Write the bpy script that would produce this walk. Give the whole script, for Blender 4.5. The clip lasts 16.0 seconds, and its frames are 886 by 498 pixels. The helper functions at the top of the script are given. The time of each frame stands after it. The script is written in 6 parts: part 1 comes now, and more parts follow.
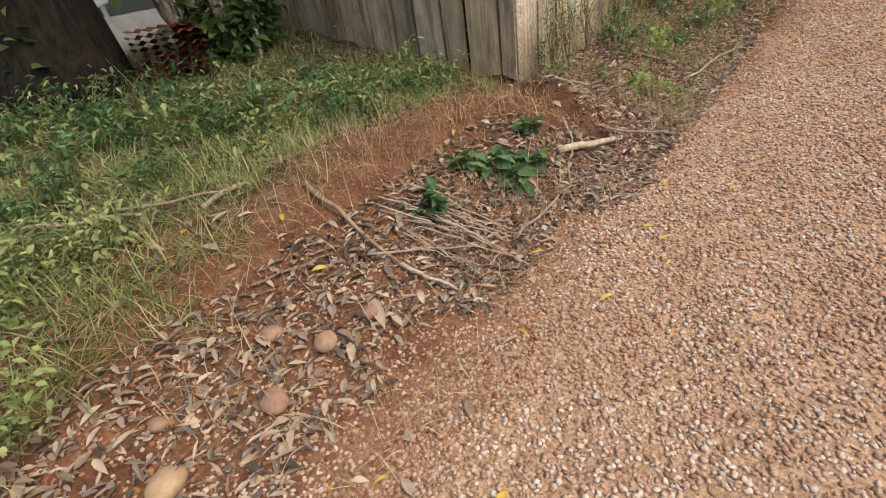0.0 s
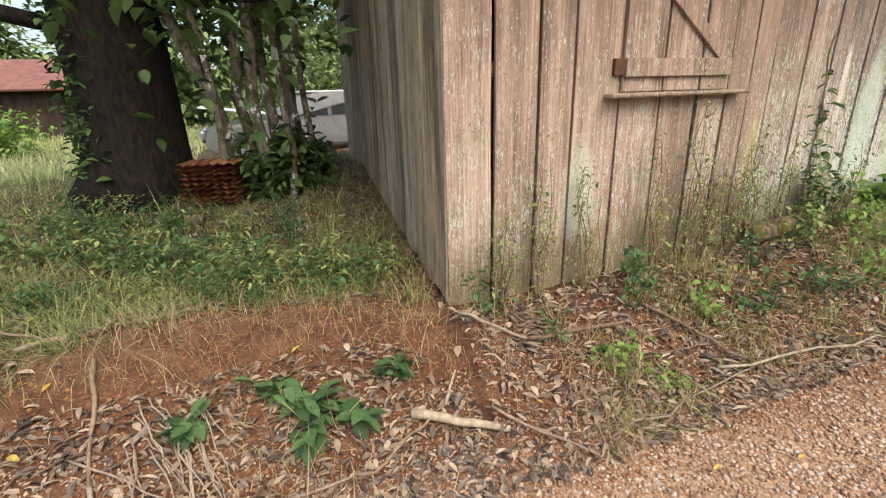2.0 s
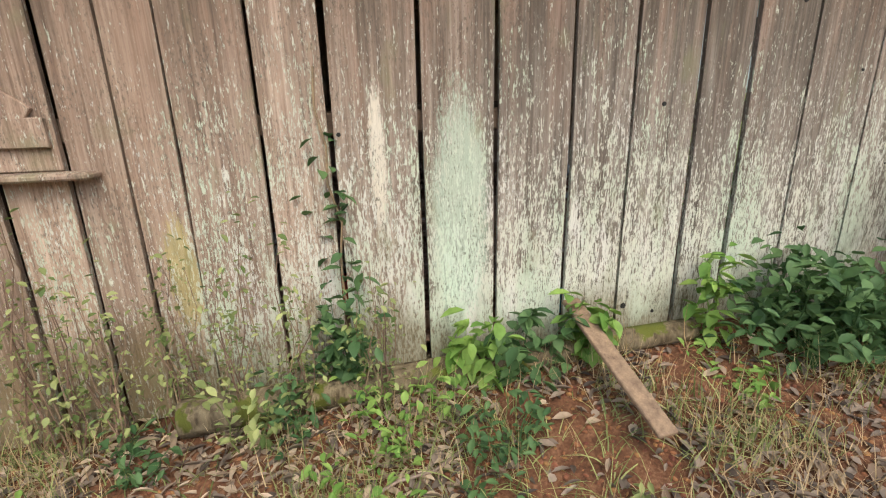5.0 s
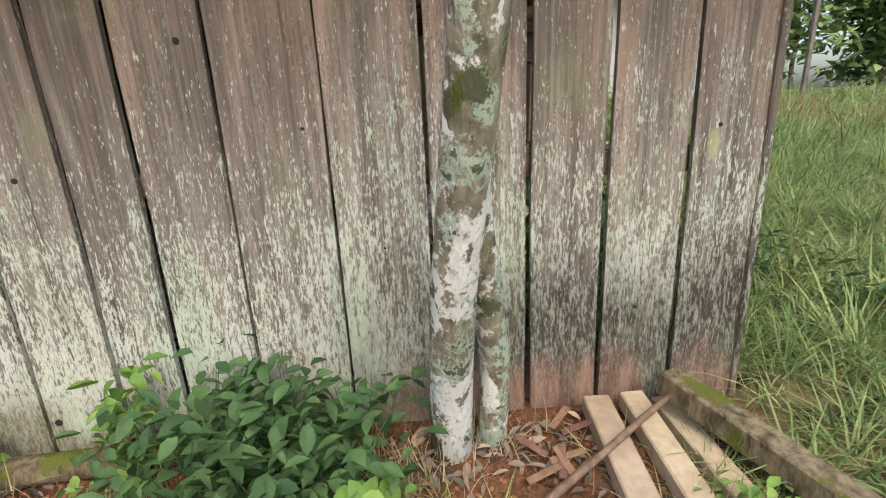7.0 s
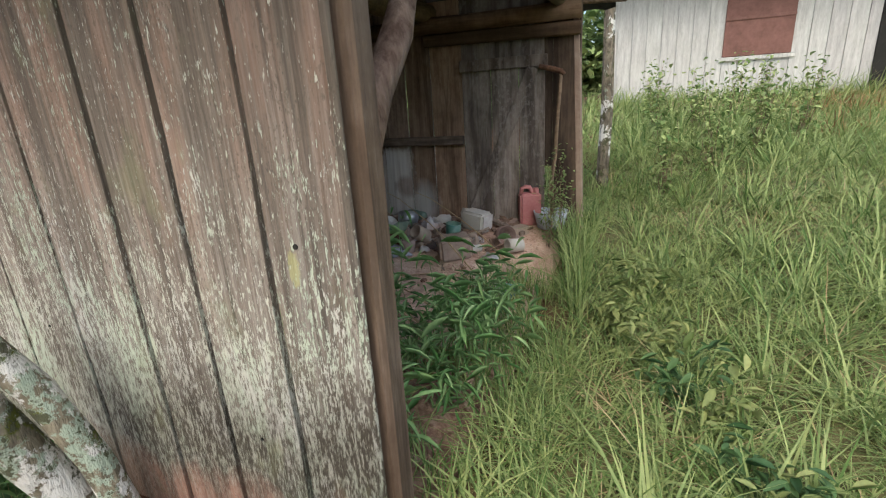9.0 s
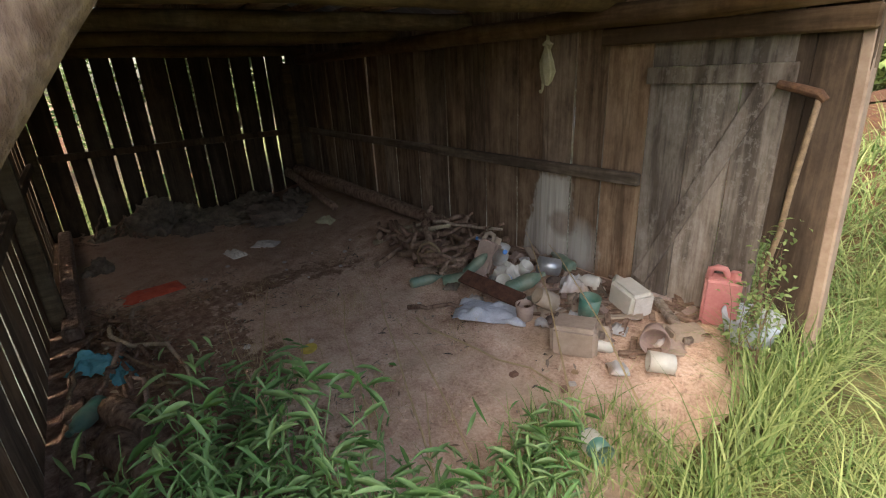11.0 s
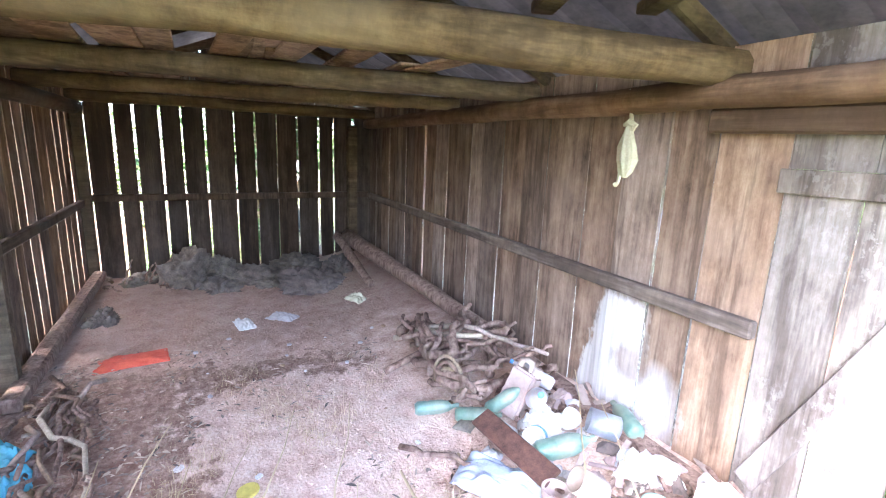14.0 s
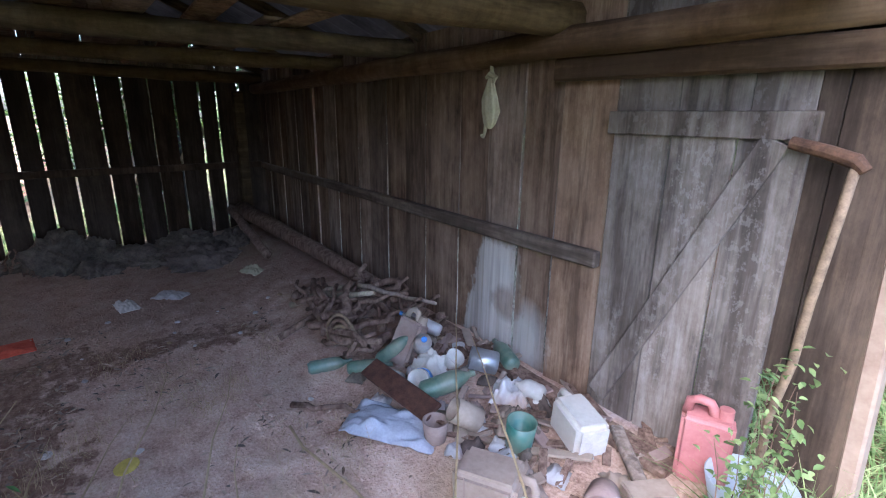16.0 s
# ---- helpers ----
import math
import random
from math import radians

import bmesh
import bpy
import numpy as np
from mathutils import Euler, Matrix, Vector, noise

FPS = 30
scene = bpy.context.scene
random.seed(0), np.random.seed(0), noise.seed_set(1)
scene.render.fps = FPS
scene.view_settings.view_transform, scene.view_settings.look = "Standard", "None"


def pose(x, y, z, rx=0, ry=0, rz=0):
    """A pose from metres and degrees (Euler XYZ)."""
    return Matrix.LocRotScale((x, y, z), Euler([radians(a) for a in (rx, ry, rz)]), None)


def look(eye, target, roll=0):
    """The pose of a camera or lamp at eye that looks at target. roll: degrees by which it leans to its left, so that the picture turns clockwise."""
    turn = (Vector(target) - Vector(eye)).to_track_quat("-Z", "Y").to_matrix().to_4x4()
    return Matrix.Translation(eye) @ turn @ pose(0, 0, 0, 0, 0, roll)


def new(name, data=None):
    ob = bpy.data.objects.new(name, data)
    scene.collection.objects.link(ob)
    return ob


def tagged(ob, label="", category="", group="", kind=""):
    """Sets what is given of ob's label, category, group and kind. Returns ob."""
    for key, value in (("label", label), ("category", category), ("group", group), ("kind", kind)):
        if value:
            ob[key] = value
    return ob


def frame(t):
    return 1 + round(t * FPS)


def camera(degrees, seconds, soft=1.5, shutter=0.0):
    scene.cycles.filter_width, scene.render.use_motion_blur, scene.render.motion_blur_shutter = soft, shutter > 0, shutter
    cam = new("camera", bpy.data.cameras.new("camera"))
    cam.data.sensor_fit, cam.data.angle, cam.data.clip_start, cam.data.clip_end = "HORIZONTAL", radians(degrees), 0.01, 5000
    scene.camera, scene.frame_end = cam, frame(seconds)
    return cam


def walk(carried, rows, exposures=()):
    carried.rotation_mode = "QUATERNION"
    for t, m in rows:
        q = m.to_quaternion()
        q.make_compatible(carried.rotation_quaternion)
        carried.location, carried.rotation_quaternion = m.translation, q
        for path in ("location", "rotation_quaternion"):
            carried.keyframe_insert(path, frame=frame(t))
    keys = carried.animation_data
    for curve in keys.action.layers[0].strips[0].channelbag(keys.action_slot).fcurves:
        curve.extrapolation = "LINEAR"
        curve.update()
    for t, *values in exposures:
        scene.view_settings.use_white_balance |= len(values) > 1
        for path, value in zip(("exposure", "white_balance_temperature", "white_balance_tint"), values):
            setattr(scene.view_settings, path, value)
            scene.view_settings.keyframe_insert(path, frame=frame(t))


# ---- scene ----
cam = camera(86.7, 16.0, soft=1.15)
PATH = [
    (0, (-2.907, -1.811, 0.663), (-1.678, -0.628, -0.381), -9.3),
    (0.5, (-2.51, -2.013, 0.775), (-1.528, -0.562, -0.189), -7.2),
    (1, (-1.949, -2.138, 0.81), (-1.126, -0.518, -0.026), -5.4),
    (1.5, (-1.362, -2.215, 0.903), (-0.646, -0.482, 0.207), -3.9),
    (2, (-0.823, -2.367, 1.06), (-0.215, -0.573, 0.416), -1.5),
    (2.5, (-0.19, -2.28, 1.076), (0.319, -0.447, 0.459), -0.5),
    (3, (0.484, -2.278, 1.067), (0.878, -0.414, 0.457), -0.1),
    (3.2, (0.742, -2.277, 1.104), (1.118, -0.411, 0.491), -0.0),
    (5.3, (3.316, -1.766, 1.2), (3.596, 0.128, 0.623), -1.7),
    (5.5, (3.582, -1.732, 1.197), (3.852, 0.164, 0.619), -1.8),
    (6, (4.206, -1.722, 1.273), (4.446, 0.175, 0.685), -1.9),
    (6.5, (4.786, -1.579, 1.296), (4.988, 0.327, 0.723), -2.1),
    (7, (5.431, -1.564, 1.349), (5.516, 0.352, 0.78), -2.6),
    (7.5, (5.959, -1.567, 1.421), (5.886, 0.344, 0.837), -2.9),
    (8, (6.456, -1.329, 1.441), (6.205, 0.563, 0.845), -2.9),
    (8.5, (6.892, -1.138, 1.473), (6.409, 0.708, 0.872), -2.9),
    (8.7, (7.043, -1.07, 1.513), (6.466, 0.749, 0.915), -3.2),
    (10.8, (7.496, 0.461, 1.998), (6.079, 1.682, 1.291), -3.0),
    (11, (7.43, 0.558, 1.96), (5.93, 1.678, 1.257), -2.8),
    (11.5, (7.272, 0.793, 1.917), (5.568, 1.583, 1.232), -2.2),
    (12, (7.208, 1.062, 1.913), (5.342, 1.334, 1.248), -2.4),
    (12.5, (7.19, 1.182, 1.934), (5.286, 1.425, 1.371), -0.5),
    (13, (7.027, 1.23, 1.967), (5.108, 1.612, 1.553), 1.2),
    (13.5, (6.88, 1.284, 1.952), (5.008, 1.875, 1.569), 2.1),
    (14, (6.861, 1.387, 1.965), (5.116, 2.267, 1.537), 2.3),
    (14.5, (6.898, 1.435, 1.872), (5.271, 2.47, 1.338), 1.0),
    (15, (6.921, 1.449, 1.853), (5.347, 2.542, 1.278), -0.1),
    (15.5, (6.944, 1.449, 1.867), (5.378, 2.554, 1.298), -0.2),
    (16, (7.071, 1.558, 1.891), (5.527, 2.708, 1.352), 0.8),
]
walk(cam, [(t, look(eye, target, roll)) for t, eye, target, roll in PATH],
     exposures=[(0, 1.1, 6800, 6), (3.2, 1.3, 6600, 5), (5.3, 1.15, 6500, 3), (8.7, 1.1, 6400, 3), (10.8, 1.9, 7100, 6), (11.5, 2.9, 8200, 8), (12, 3.6, 8200, 9), (12.5, 4.1, 7900, 10), (13, 4.4, 7300, 11), (13.5, 4.95, 6600, 12), (14.1, 5.5, 5500, 13), (14.5, 4.8, 5400, 13), (15, 3.9, 5400, 13), (15.5, 3.35, 5300, 13), (16, 3.0, 5300, 13)])

# ---------- light ----------
world = bpy.data.worlds.new("world")
scene.world = world
world.use_nodes = True
wt = world.node_tree
sky = wt.nodes.new("ShaderNodeTexSky")
sky.sky_type = "NISHITA"
sky.sun_disc = False
sky.sun_elevation, sky.sun_rotation = radians(53), radians(171)
sky.air_density, sky.dust_density = 1.0, 4.0
wt.links.new(sky.outputs[0], wt.nodes["Background"].inputs[0])
wt.nodes["Background"].inputs[1].default_value = 0.15
sun = new("sun", bpy.data.lights.new("sun", "SUN"))
sun.data.energy, sun.data.angle, sun.data.color = 0.5, radians(40), (1.0, 0.94, 0.85)
sun.matrix_world = look((1.5, -9.5, 13), (0, 0, 0))


# ---------- materials ----------
def nodes(name):
    m = bpy.data.materials.new(name)
    m.use_nodes = True
    nt = m.node_tree
    return m, nt, nt.nodes["Principled BSDF"]


def nd(nt, kind, **kw):
    n = nt.nodes.new(kind)
    for k, v in kw.items():
        n.inputs[k].default_value = v
    return n


def coords(nt, stretch=(1, 1, 1), world_space=True):
    if world_space:
        src = nt.nodes.new("ShaderNodeNewGeometry").outputs["Position"]
    else:
        src = nt.nodes.new("ShaderNodeTexCoord").outputs["Object"]
    mp = nt.nodes.new("ShaderNodeMapping")
    mp.inputs["Scale"].default_value = stretch
    nt.links.new(src, mp.inputs[0])
    return mp.outputs[0]


def noise_at(nt, vec, scale, detail=4, rough=0.6):
    n = nd(nt, "ShaderNodeTexNoise", Scale=scale, Detail=detail, Roughness=rough)
    nt.links.new(vec, n.inputs["Vector"])
    return n.outputs["Fac"]


def ramp(nt, fac, *stops):
    r = nt.nodes.new("ShaderNodeValToRGB")
    e = r.color_ramp.elements
    while len(e) < len(stops):
        e.new(0.5)
    for el, (p, c) in zip(e, stops):
        el.position = p
        el.color = (*c, 1) if len(c) == 3 else c
    nt.links.new(fac, r.inputs[0])
    return r.outputs[0]


def mix(nt, fac, a, b, blend="MIX"):
    m = nt.nodes.new("ShaderNodeMix")
    m.data_type, m.blend_type = "RGBA", blend
    for sock, v in ((m.inputs["Factor"], fac), (m.inputs["A"], a), (m.inputs["B"], b)):
        if isinstance(v, (int, float)):
            sock.default_value = v
        elif isinstance(v, tuple):
            sock.default_value = (*v, 1)
        else:
            nt.links.new(v, sock)
    return m.outputs["Result"]


def calc(nt, op, a, b=None, c=None, clamp=False):
    m = nt.nodes.new("ShaderNodeMath")
    m.operation, m.use_clamp = op, clamp
    for sock, v in zip(m.inputs, (a, b, c)):
        if v is None:
            continue
        if isinstance(v, (int, float)):
            sock.default_value = v
        else:
            nt.links.new(v, sock)
    return m.outputs[0]


def bumped(nt, bsdf, height, strength=0.4, distance=0.01):
    b = nd(nt, "ShaderNodeBump", Strength=strength, Distance=distance)
    nt.links.new(height, b.inputs["Height"])
    nt.links.new(b.outputs[0], bsdf.inputs["Normal"])


def band(nt, value, lo, hi):
    """0 below lo, 1 above hi."""
    return calc(nt, "DIVIDE", calc(nt, "SUBTRACT", value, lo), hi - lo, clamp=True)


def plain(name, dark, light, scale=8, stretch=(1, 1, 1), rough=0.7, bump=0.3, metal=0.0, vary=0.25, local=True, dirt=None, spec=0.5):
    """Colour between two tones by coarse and fine noise, a little different for each object."""
    m, nt, bsdf = nodes(name)
    v = coords(nt, stretch, not local)
    a, b = noise_at(nt, v, scale), noise_at(nt, v, scale * 6, 3)
    fac = calc(nt, "ADD", calc(nt, "MULTIPLY", a, 0.65), calc(nt, "MULTIPLY", b, 0.35))
    col = ramp(nt, fac, (0.32, dark), (0.68, light))
    if vary:
        info = nt.nodes.new("ShaderNodeObjectInfo")
        isl = nt.nodes.new("ShaderNodeNewGeometry")
        rnd = calc(nt, "FRACT", calc(nt, "ADD", info.outputs["Random"], isl.outputs["Random Per Island"]))
        hsv = nd(nt, "ShaderNodeHueSaturation")
        nt.links.new(calc(nt, "MULTIPLY_ADD", rnd, vary * 2, 1 - vary), hsv.inputs["Value"])
        nt.links.new(calc(nt, "MULTIPLY_ADD", rnd, 0.04, 0.48), hsv.inputs["Hue"])
        nt.links.new(col, hsv.inputs["Color"])
        col = hsv.outputs[0]
    if dirt:
        col = mix(nt, band(nt, noise_at(nt, v, scale * 0.5), 0.42, 0.62), col, dirt)
    nt.links.new(col, bsdf.inputs["Base Color"])
    bsdf.inputs["Roughness"].default_value = rough
    bsdf.inputs["Metallic"].default_value = metal
    bsdf.inputs["Specular IOR Level"].default_value = spec
    if bump:
        bumped(nt, bsdf, fac, bump)
    return m


def leafy(name, dark, light, vary=0.35):
    m, nt, bsdf = nodes(name)
    g = nt.nodes.new("ShaderNodeNewGeometry")
    col = ramp(nt, g.outputs["Random Per Island"], (0.0, dark), (1.0, light))
    fac = noise_at(nt, coords(nt), 30, 2)
    hsv = nd(nt, "ShaderNodeHueSaturation")
    nt.links.new(calc(nt, "MULTIPLY_ADD", fac, vary * 2, 1 - vary), hsv.inputs["Value"])
    nt.links.new(col, hsv.inputs["Color"])
    nt.links.new(hsv.outputs[0], bsdf.inputs["Base Color"])
    bsdf.inputs["Roughness"].default_value = 0.6
    bsdf.inputs["Specular IOR Level"].default_value = 0.3
    tr = nt.nodes.new("ShaderNodeBsdfTranslucent")
    nt.links.new(hsv.outputs[0], tr.inputs[0])
    ms = nt.nodes.new("ShaderNodeMixShader")
    ms.inputs[0].default_value = 0.3
    nt.links.new(bsdf.outputs[0], ms.inputs[1])
    nt.links.new(tr.outputs[0], ms.inputs[2])
    nt.links.new(ms.outputs[0], nt.nodes["Material Output"].inputs[0])
    return m


def board_random(nt):
    return nt.nodes.new("ShaderNodeObjectInfo").outputs["Random"]


def weathered_outside():
    """Grey-brown boards with worn cream paint that holds on in small upright flakes, denser low down, and some lichen."""
    m, nt, bsdf = nodes("weathered_boards")
    info = board_random(nt)
    geo = nt.nodes.new("ShaderNodeNewGeometry")
    sep = nt.nodes.new("ShaderNodeSeparateXYZ")
    nt.links.new(geo.outputs["Position"], sep.inputs[0])
    x, z = sep.outputs[0], sep.outputs[2]
    grain = noise_at(nt, coords(nt, (75, 75, 2.0)), 1.0, 6, 0.7)
    streak = noise_at(nt, coords(nt, (13, 13, 0.9)), 1.0, 5, 0.65)
    fine = noise_at(nt, coords(nt, (150, 150, 36)), 1.0, 4, 0.7)
    coarse = noise_at(nt, coords(nt, (52, 52, 8)), 1.0, 4, 0.65)
    flake = calc(nt, "MULTIPLY_ADD", calc(nt, "SUBTRACT", calc(nt, "ADD", calc(nt, "MULTIPLY", fine, 0.6), calc(nt, "MULTIPLY", coarse, 0.4)), 0.5), 1.8, 0.5)
    patch = noise_at(nt, coords(nt, (3.6, 3.6, 1.6)), 1.0, 4)
    tone_fac = calc(nt, "ADD", calc(nt, "MULTIPLY", grain, 0.55), calc(nt, "MULTIPLY", streak, 0.45))
    grey = ramp(nt, tone_fac, (0.33, (0.05, 0.042, 0.034)), (0.47, (0.185, 0.155, 0.13)), (0.66, (0.44, 0.39, 0.34)))
    brown = ramp(nt, tone_fac, (0.33, (0.075, 0.05, 0.036)), (0.47, (0.31, 0.215, 0.16)), (0.66, (0.58, 0.46, 0.36)))
    base = mix(nt, band(nt, calc(nt, "ADD", x, patch), 2.6, 4.2), brown, grey)
    # dark and reddish weather stains that run down from the eaves
    run = noise_at(nt, coords(nt, (9, 9, 0.7)), 1.3, 4, 0.6)
    high = band(nt, calc(nt, "ADD", z, calc(nt, "MULTIPLY", run, 1.6)), 1.75, 2.5)
    col = mix(nt, calc(nt, "MULTIPLY", high, 0.6), base, mix(nt, band(nt, streak, 0.44, 0.6), (0.1, 0.075, 0.055), (0.25, 0.14, 0.095)))
    tone = nd(nt, "ShaderNodeHueSaturation")
    nt.links.new(calc(nt, "MULTIPLY_ADD", info, 0.45, 0.82), tone.inputs["Value"])
    nt.links.new(col, tone.inputs["Color"])
    col = tone.outputs[0]
    # paint left on the wood
    low = calc(nt, "SUBTRACT", 1.0, band(nt, z, 0.35, 1.5))
    keep = calc(nt, "ADD", calc(nt, "MULTIPLY", patch, 0.55), calc(nt, "MULTIPLY", low, calc(nt, "MULTIPLY_ADD", band(nt, x, 1.6, 3.4), 0.42, 0.16)))
    keep = calc(nt, "ADD", keep, calc(nt, "MULTIPLY", info, 0.12))
    paint_mask = band(nt, calc(nt, "ADD", flake, calc(nt, "MULTIPLY", keep, 0.5)), 0.8, 0.87)
    paint = mix(nt, band(nt, patch, 0.45, 0.6), (0.63, 0.62, 0.52), (0.54, 0.6, 0.47))
    paint = mix(nt, band(nt, noise_at(nt, coords(nt, (4, 4, 1.2)), 1.7), 0.5, 0.62), paint, (0.66, 0.64, 0.57))
    col = mix(nt, calc(nt, "MULTIPLY", paint_mask, 0.9), col, paint)

    def stain(xc, zc, rx, rz):
        dx = calc(nt, "DIVIDE", calc(nt, "SUBTRACT", x, xc), rx)
        dz = calc(nt, "DIVIDE", calc(nt, "SUBTRACT", z, zc), rz)
        r2 = calc(nt, "ADD", calc(nt, "MULTIPLY", dx, dx), calc(nt, "MULTIPLY", dz, dz))
        r2 = calc(nt, "ADD", r2, calc(nt, "MULTIPLY", calc(nt, "SUBTRACT", flake, 0.5), 3.0))
        return calc(nt, "SUBTRACT", 1.0, band(nt, r2, 0.6, 1.2))

    col = mix(nt, calc(nt, "MULTIPLY", stain(2.2, 0.6, 0.055, 0.22), 0.35), col, (0.6, 0.54, 0.16))
    col = mix(nt, calc(nt, "MULTIPLY", stain(3.29, 0.75, 0.11, 0.5), 0.6), col, (0.56, 0.68, 0.54))
    col = mix(nt, calc(nt, "MULTIPLY", stain(0.85, 0.45, 0.1, 0.3), 0.6), col, (0.6, 0.64, 0.5))
    col = mix(nt, calc(nt, "MULTIPLY", stain(2.97, 1.0, 0.03, 0.28), 0.8), col, (0.72, 0.66, 0.55))
    col = mix(nt, calc(nt, "MULTIPLY", stain(6.43, 1.2, 0.018, 0.05), 0.35), col, (0.6, 0.6, 0.2))
    # mildewed dark band and red rot at the far end, damp green-brown foot elsewhere
    wob = calc(nt, "ADD", z, calc(nt, "MULTIPLY", calc(nt, "SUBTRACT", patch, 0.5), 0.9))
    far_end = band(nt, calc(nt, "ADD", x, calc(nt, "MULTIPLY", patch, 0.8)), 5.2, 6.0)
    speckle = calc(nt, "MULTIPLY_ADD", band(nt, flake, 0.45, 0.65), -0.4, 1.0)
    mildew = calc(nt, "MULTIPLY", calc(nt, "MULTIPLY", calc(nt, "SUBTRACT", 1.0, band(nt, wob, 0.62, 0.98)), far_end), speckle)
    col = mix(nt, calc(nt, "MULTIPLY", mildew, 0.95), col, (0.055, 0.045, 0.034))
    foot = calc(nt, "MULTIPLY", calc(nt, "SUBTRACT", 1.0, band(nt, wob, 0.26, 0.46)), calc(nt, "MULTIPLY_ADD", speckle, 0.6, 0.4))
    west_foot = calc(nt, "MULTIPLY", calc(nt, "SUBTRACT", 1.0, band(nt, calc(nt, "SUBTRACT", wob, calc(nt, "MULTIPLY", x, 0.08)), -0.02, 0.22)), calc(nt, "SUBTRACT", 1.0, band(nt, x, 2.6, 3.6)))
    col = mix(nt, calc(nt, "MULTIPLY", calc(nt, "MULTIPLY", foot, far_end), 0.85), col, mix(nt, band(nt, streak, 0.4, 0.6), (0.12, 0.07, 0.05), (0.34, 0.19, 0.14)))
    col = mix(nt, calc(nt, "MULTIPLY", calc(nt, "MULTIPLY", west_foot, speckle), 0.8), col, (0.19, 0.145, 0.075))
    mid_foot = calc(nt, "MULTIPLY", calc(nt, "MULTIPLY", calc(nt, "SUBTRACT", 1.0, band(nt, wob, 0.24, 0.42)), band(nt, x, 2.4, 3.2)), calc(nt, "SUBTRACT", 1.0, far_end))
    col = mix(nt, calc(nt, "MULTIPLY", calc(nt, "MULTIPLY", mid_foot, speckle), 0.8), col, (0.15, 0.125, 0.065))
    # mildew specks and worn-through dark spots
    speck = band(nt, noise_at(nt, coords(nt, (130, 130, 45)), 1.0, 4, 0.75), 0.54, 0.61)
    col = mix(nt, calc(nt, "MULTIPLY", calc(nt, "MULTIPLY", speck, band(nt, noise_at(nt, coords(nt, (7, 7, 3)), 1.0, 3), 0.36, 0.58)), 0.75), col, (0.1, 0.085, 0.065))
    moss = calc(nt, "MULTIPLY", band(nt, noise_at(nt, coords(nt, (5, 5, 2.5)), 1.3, 3), 0.58, 0.7), 0.4)
    col = mix(nt, moss, col, (0.22, 0.22, 0.12))
    nt.links.new(col, bsdf.inputs["Base Color"])
    bsdf.inputs["Roughness"].default_value = 0.9
    bsdf.inputs["Specular IOR Level"].default_value = 0.2
    bumped(nt, bsdf, calc(nt, "ADD", grain, calc(nt, "MULTIPLY", paint_mask, 0.3)), 0.8, 0.008)
    return m


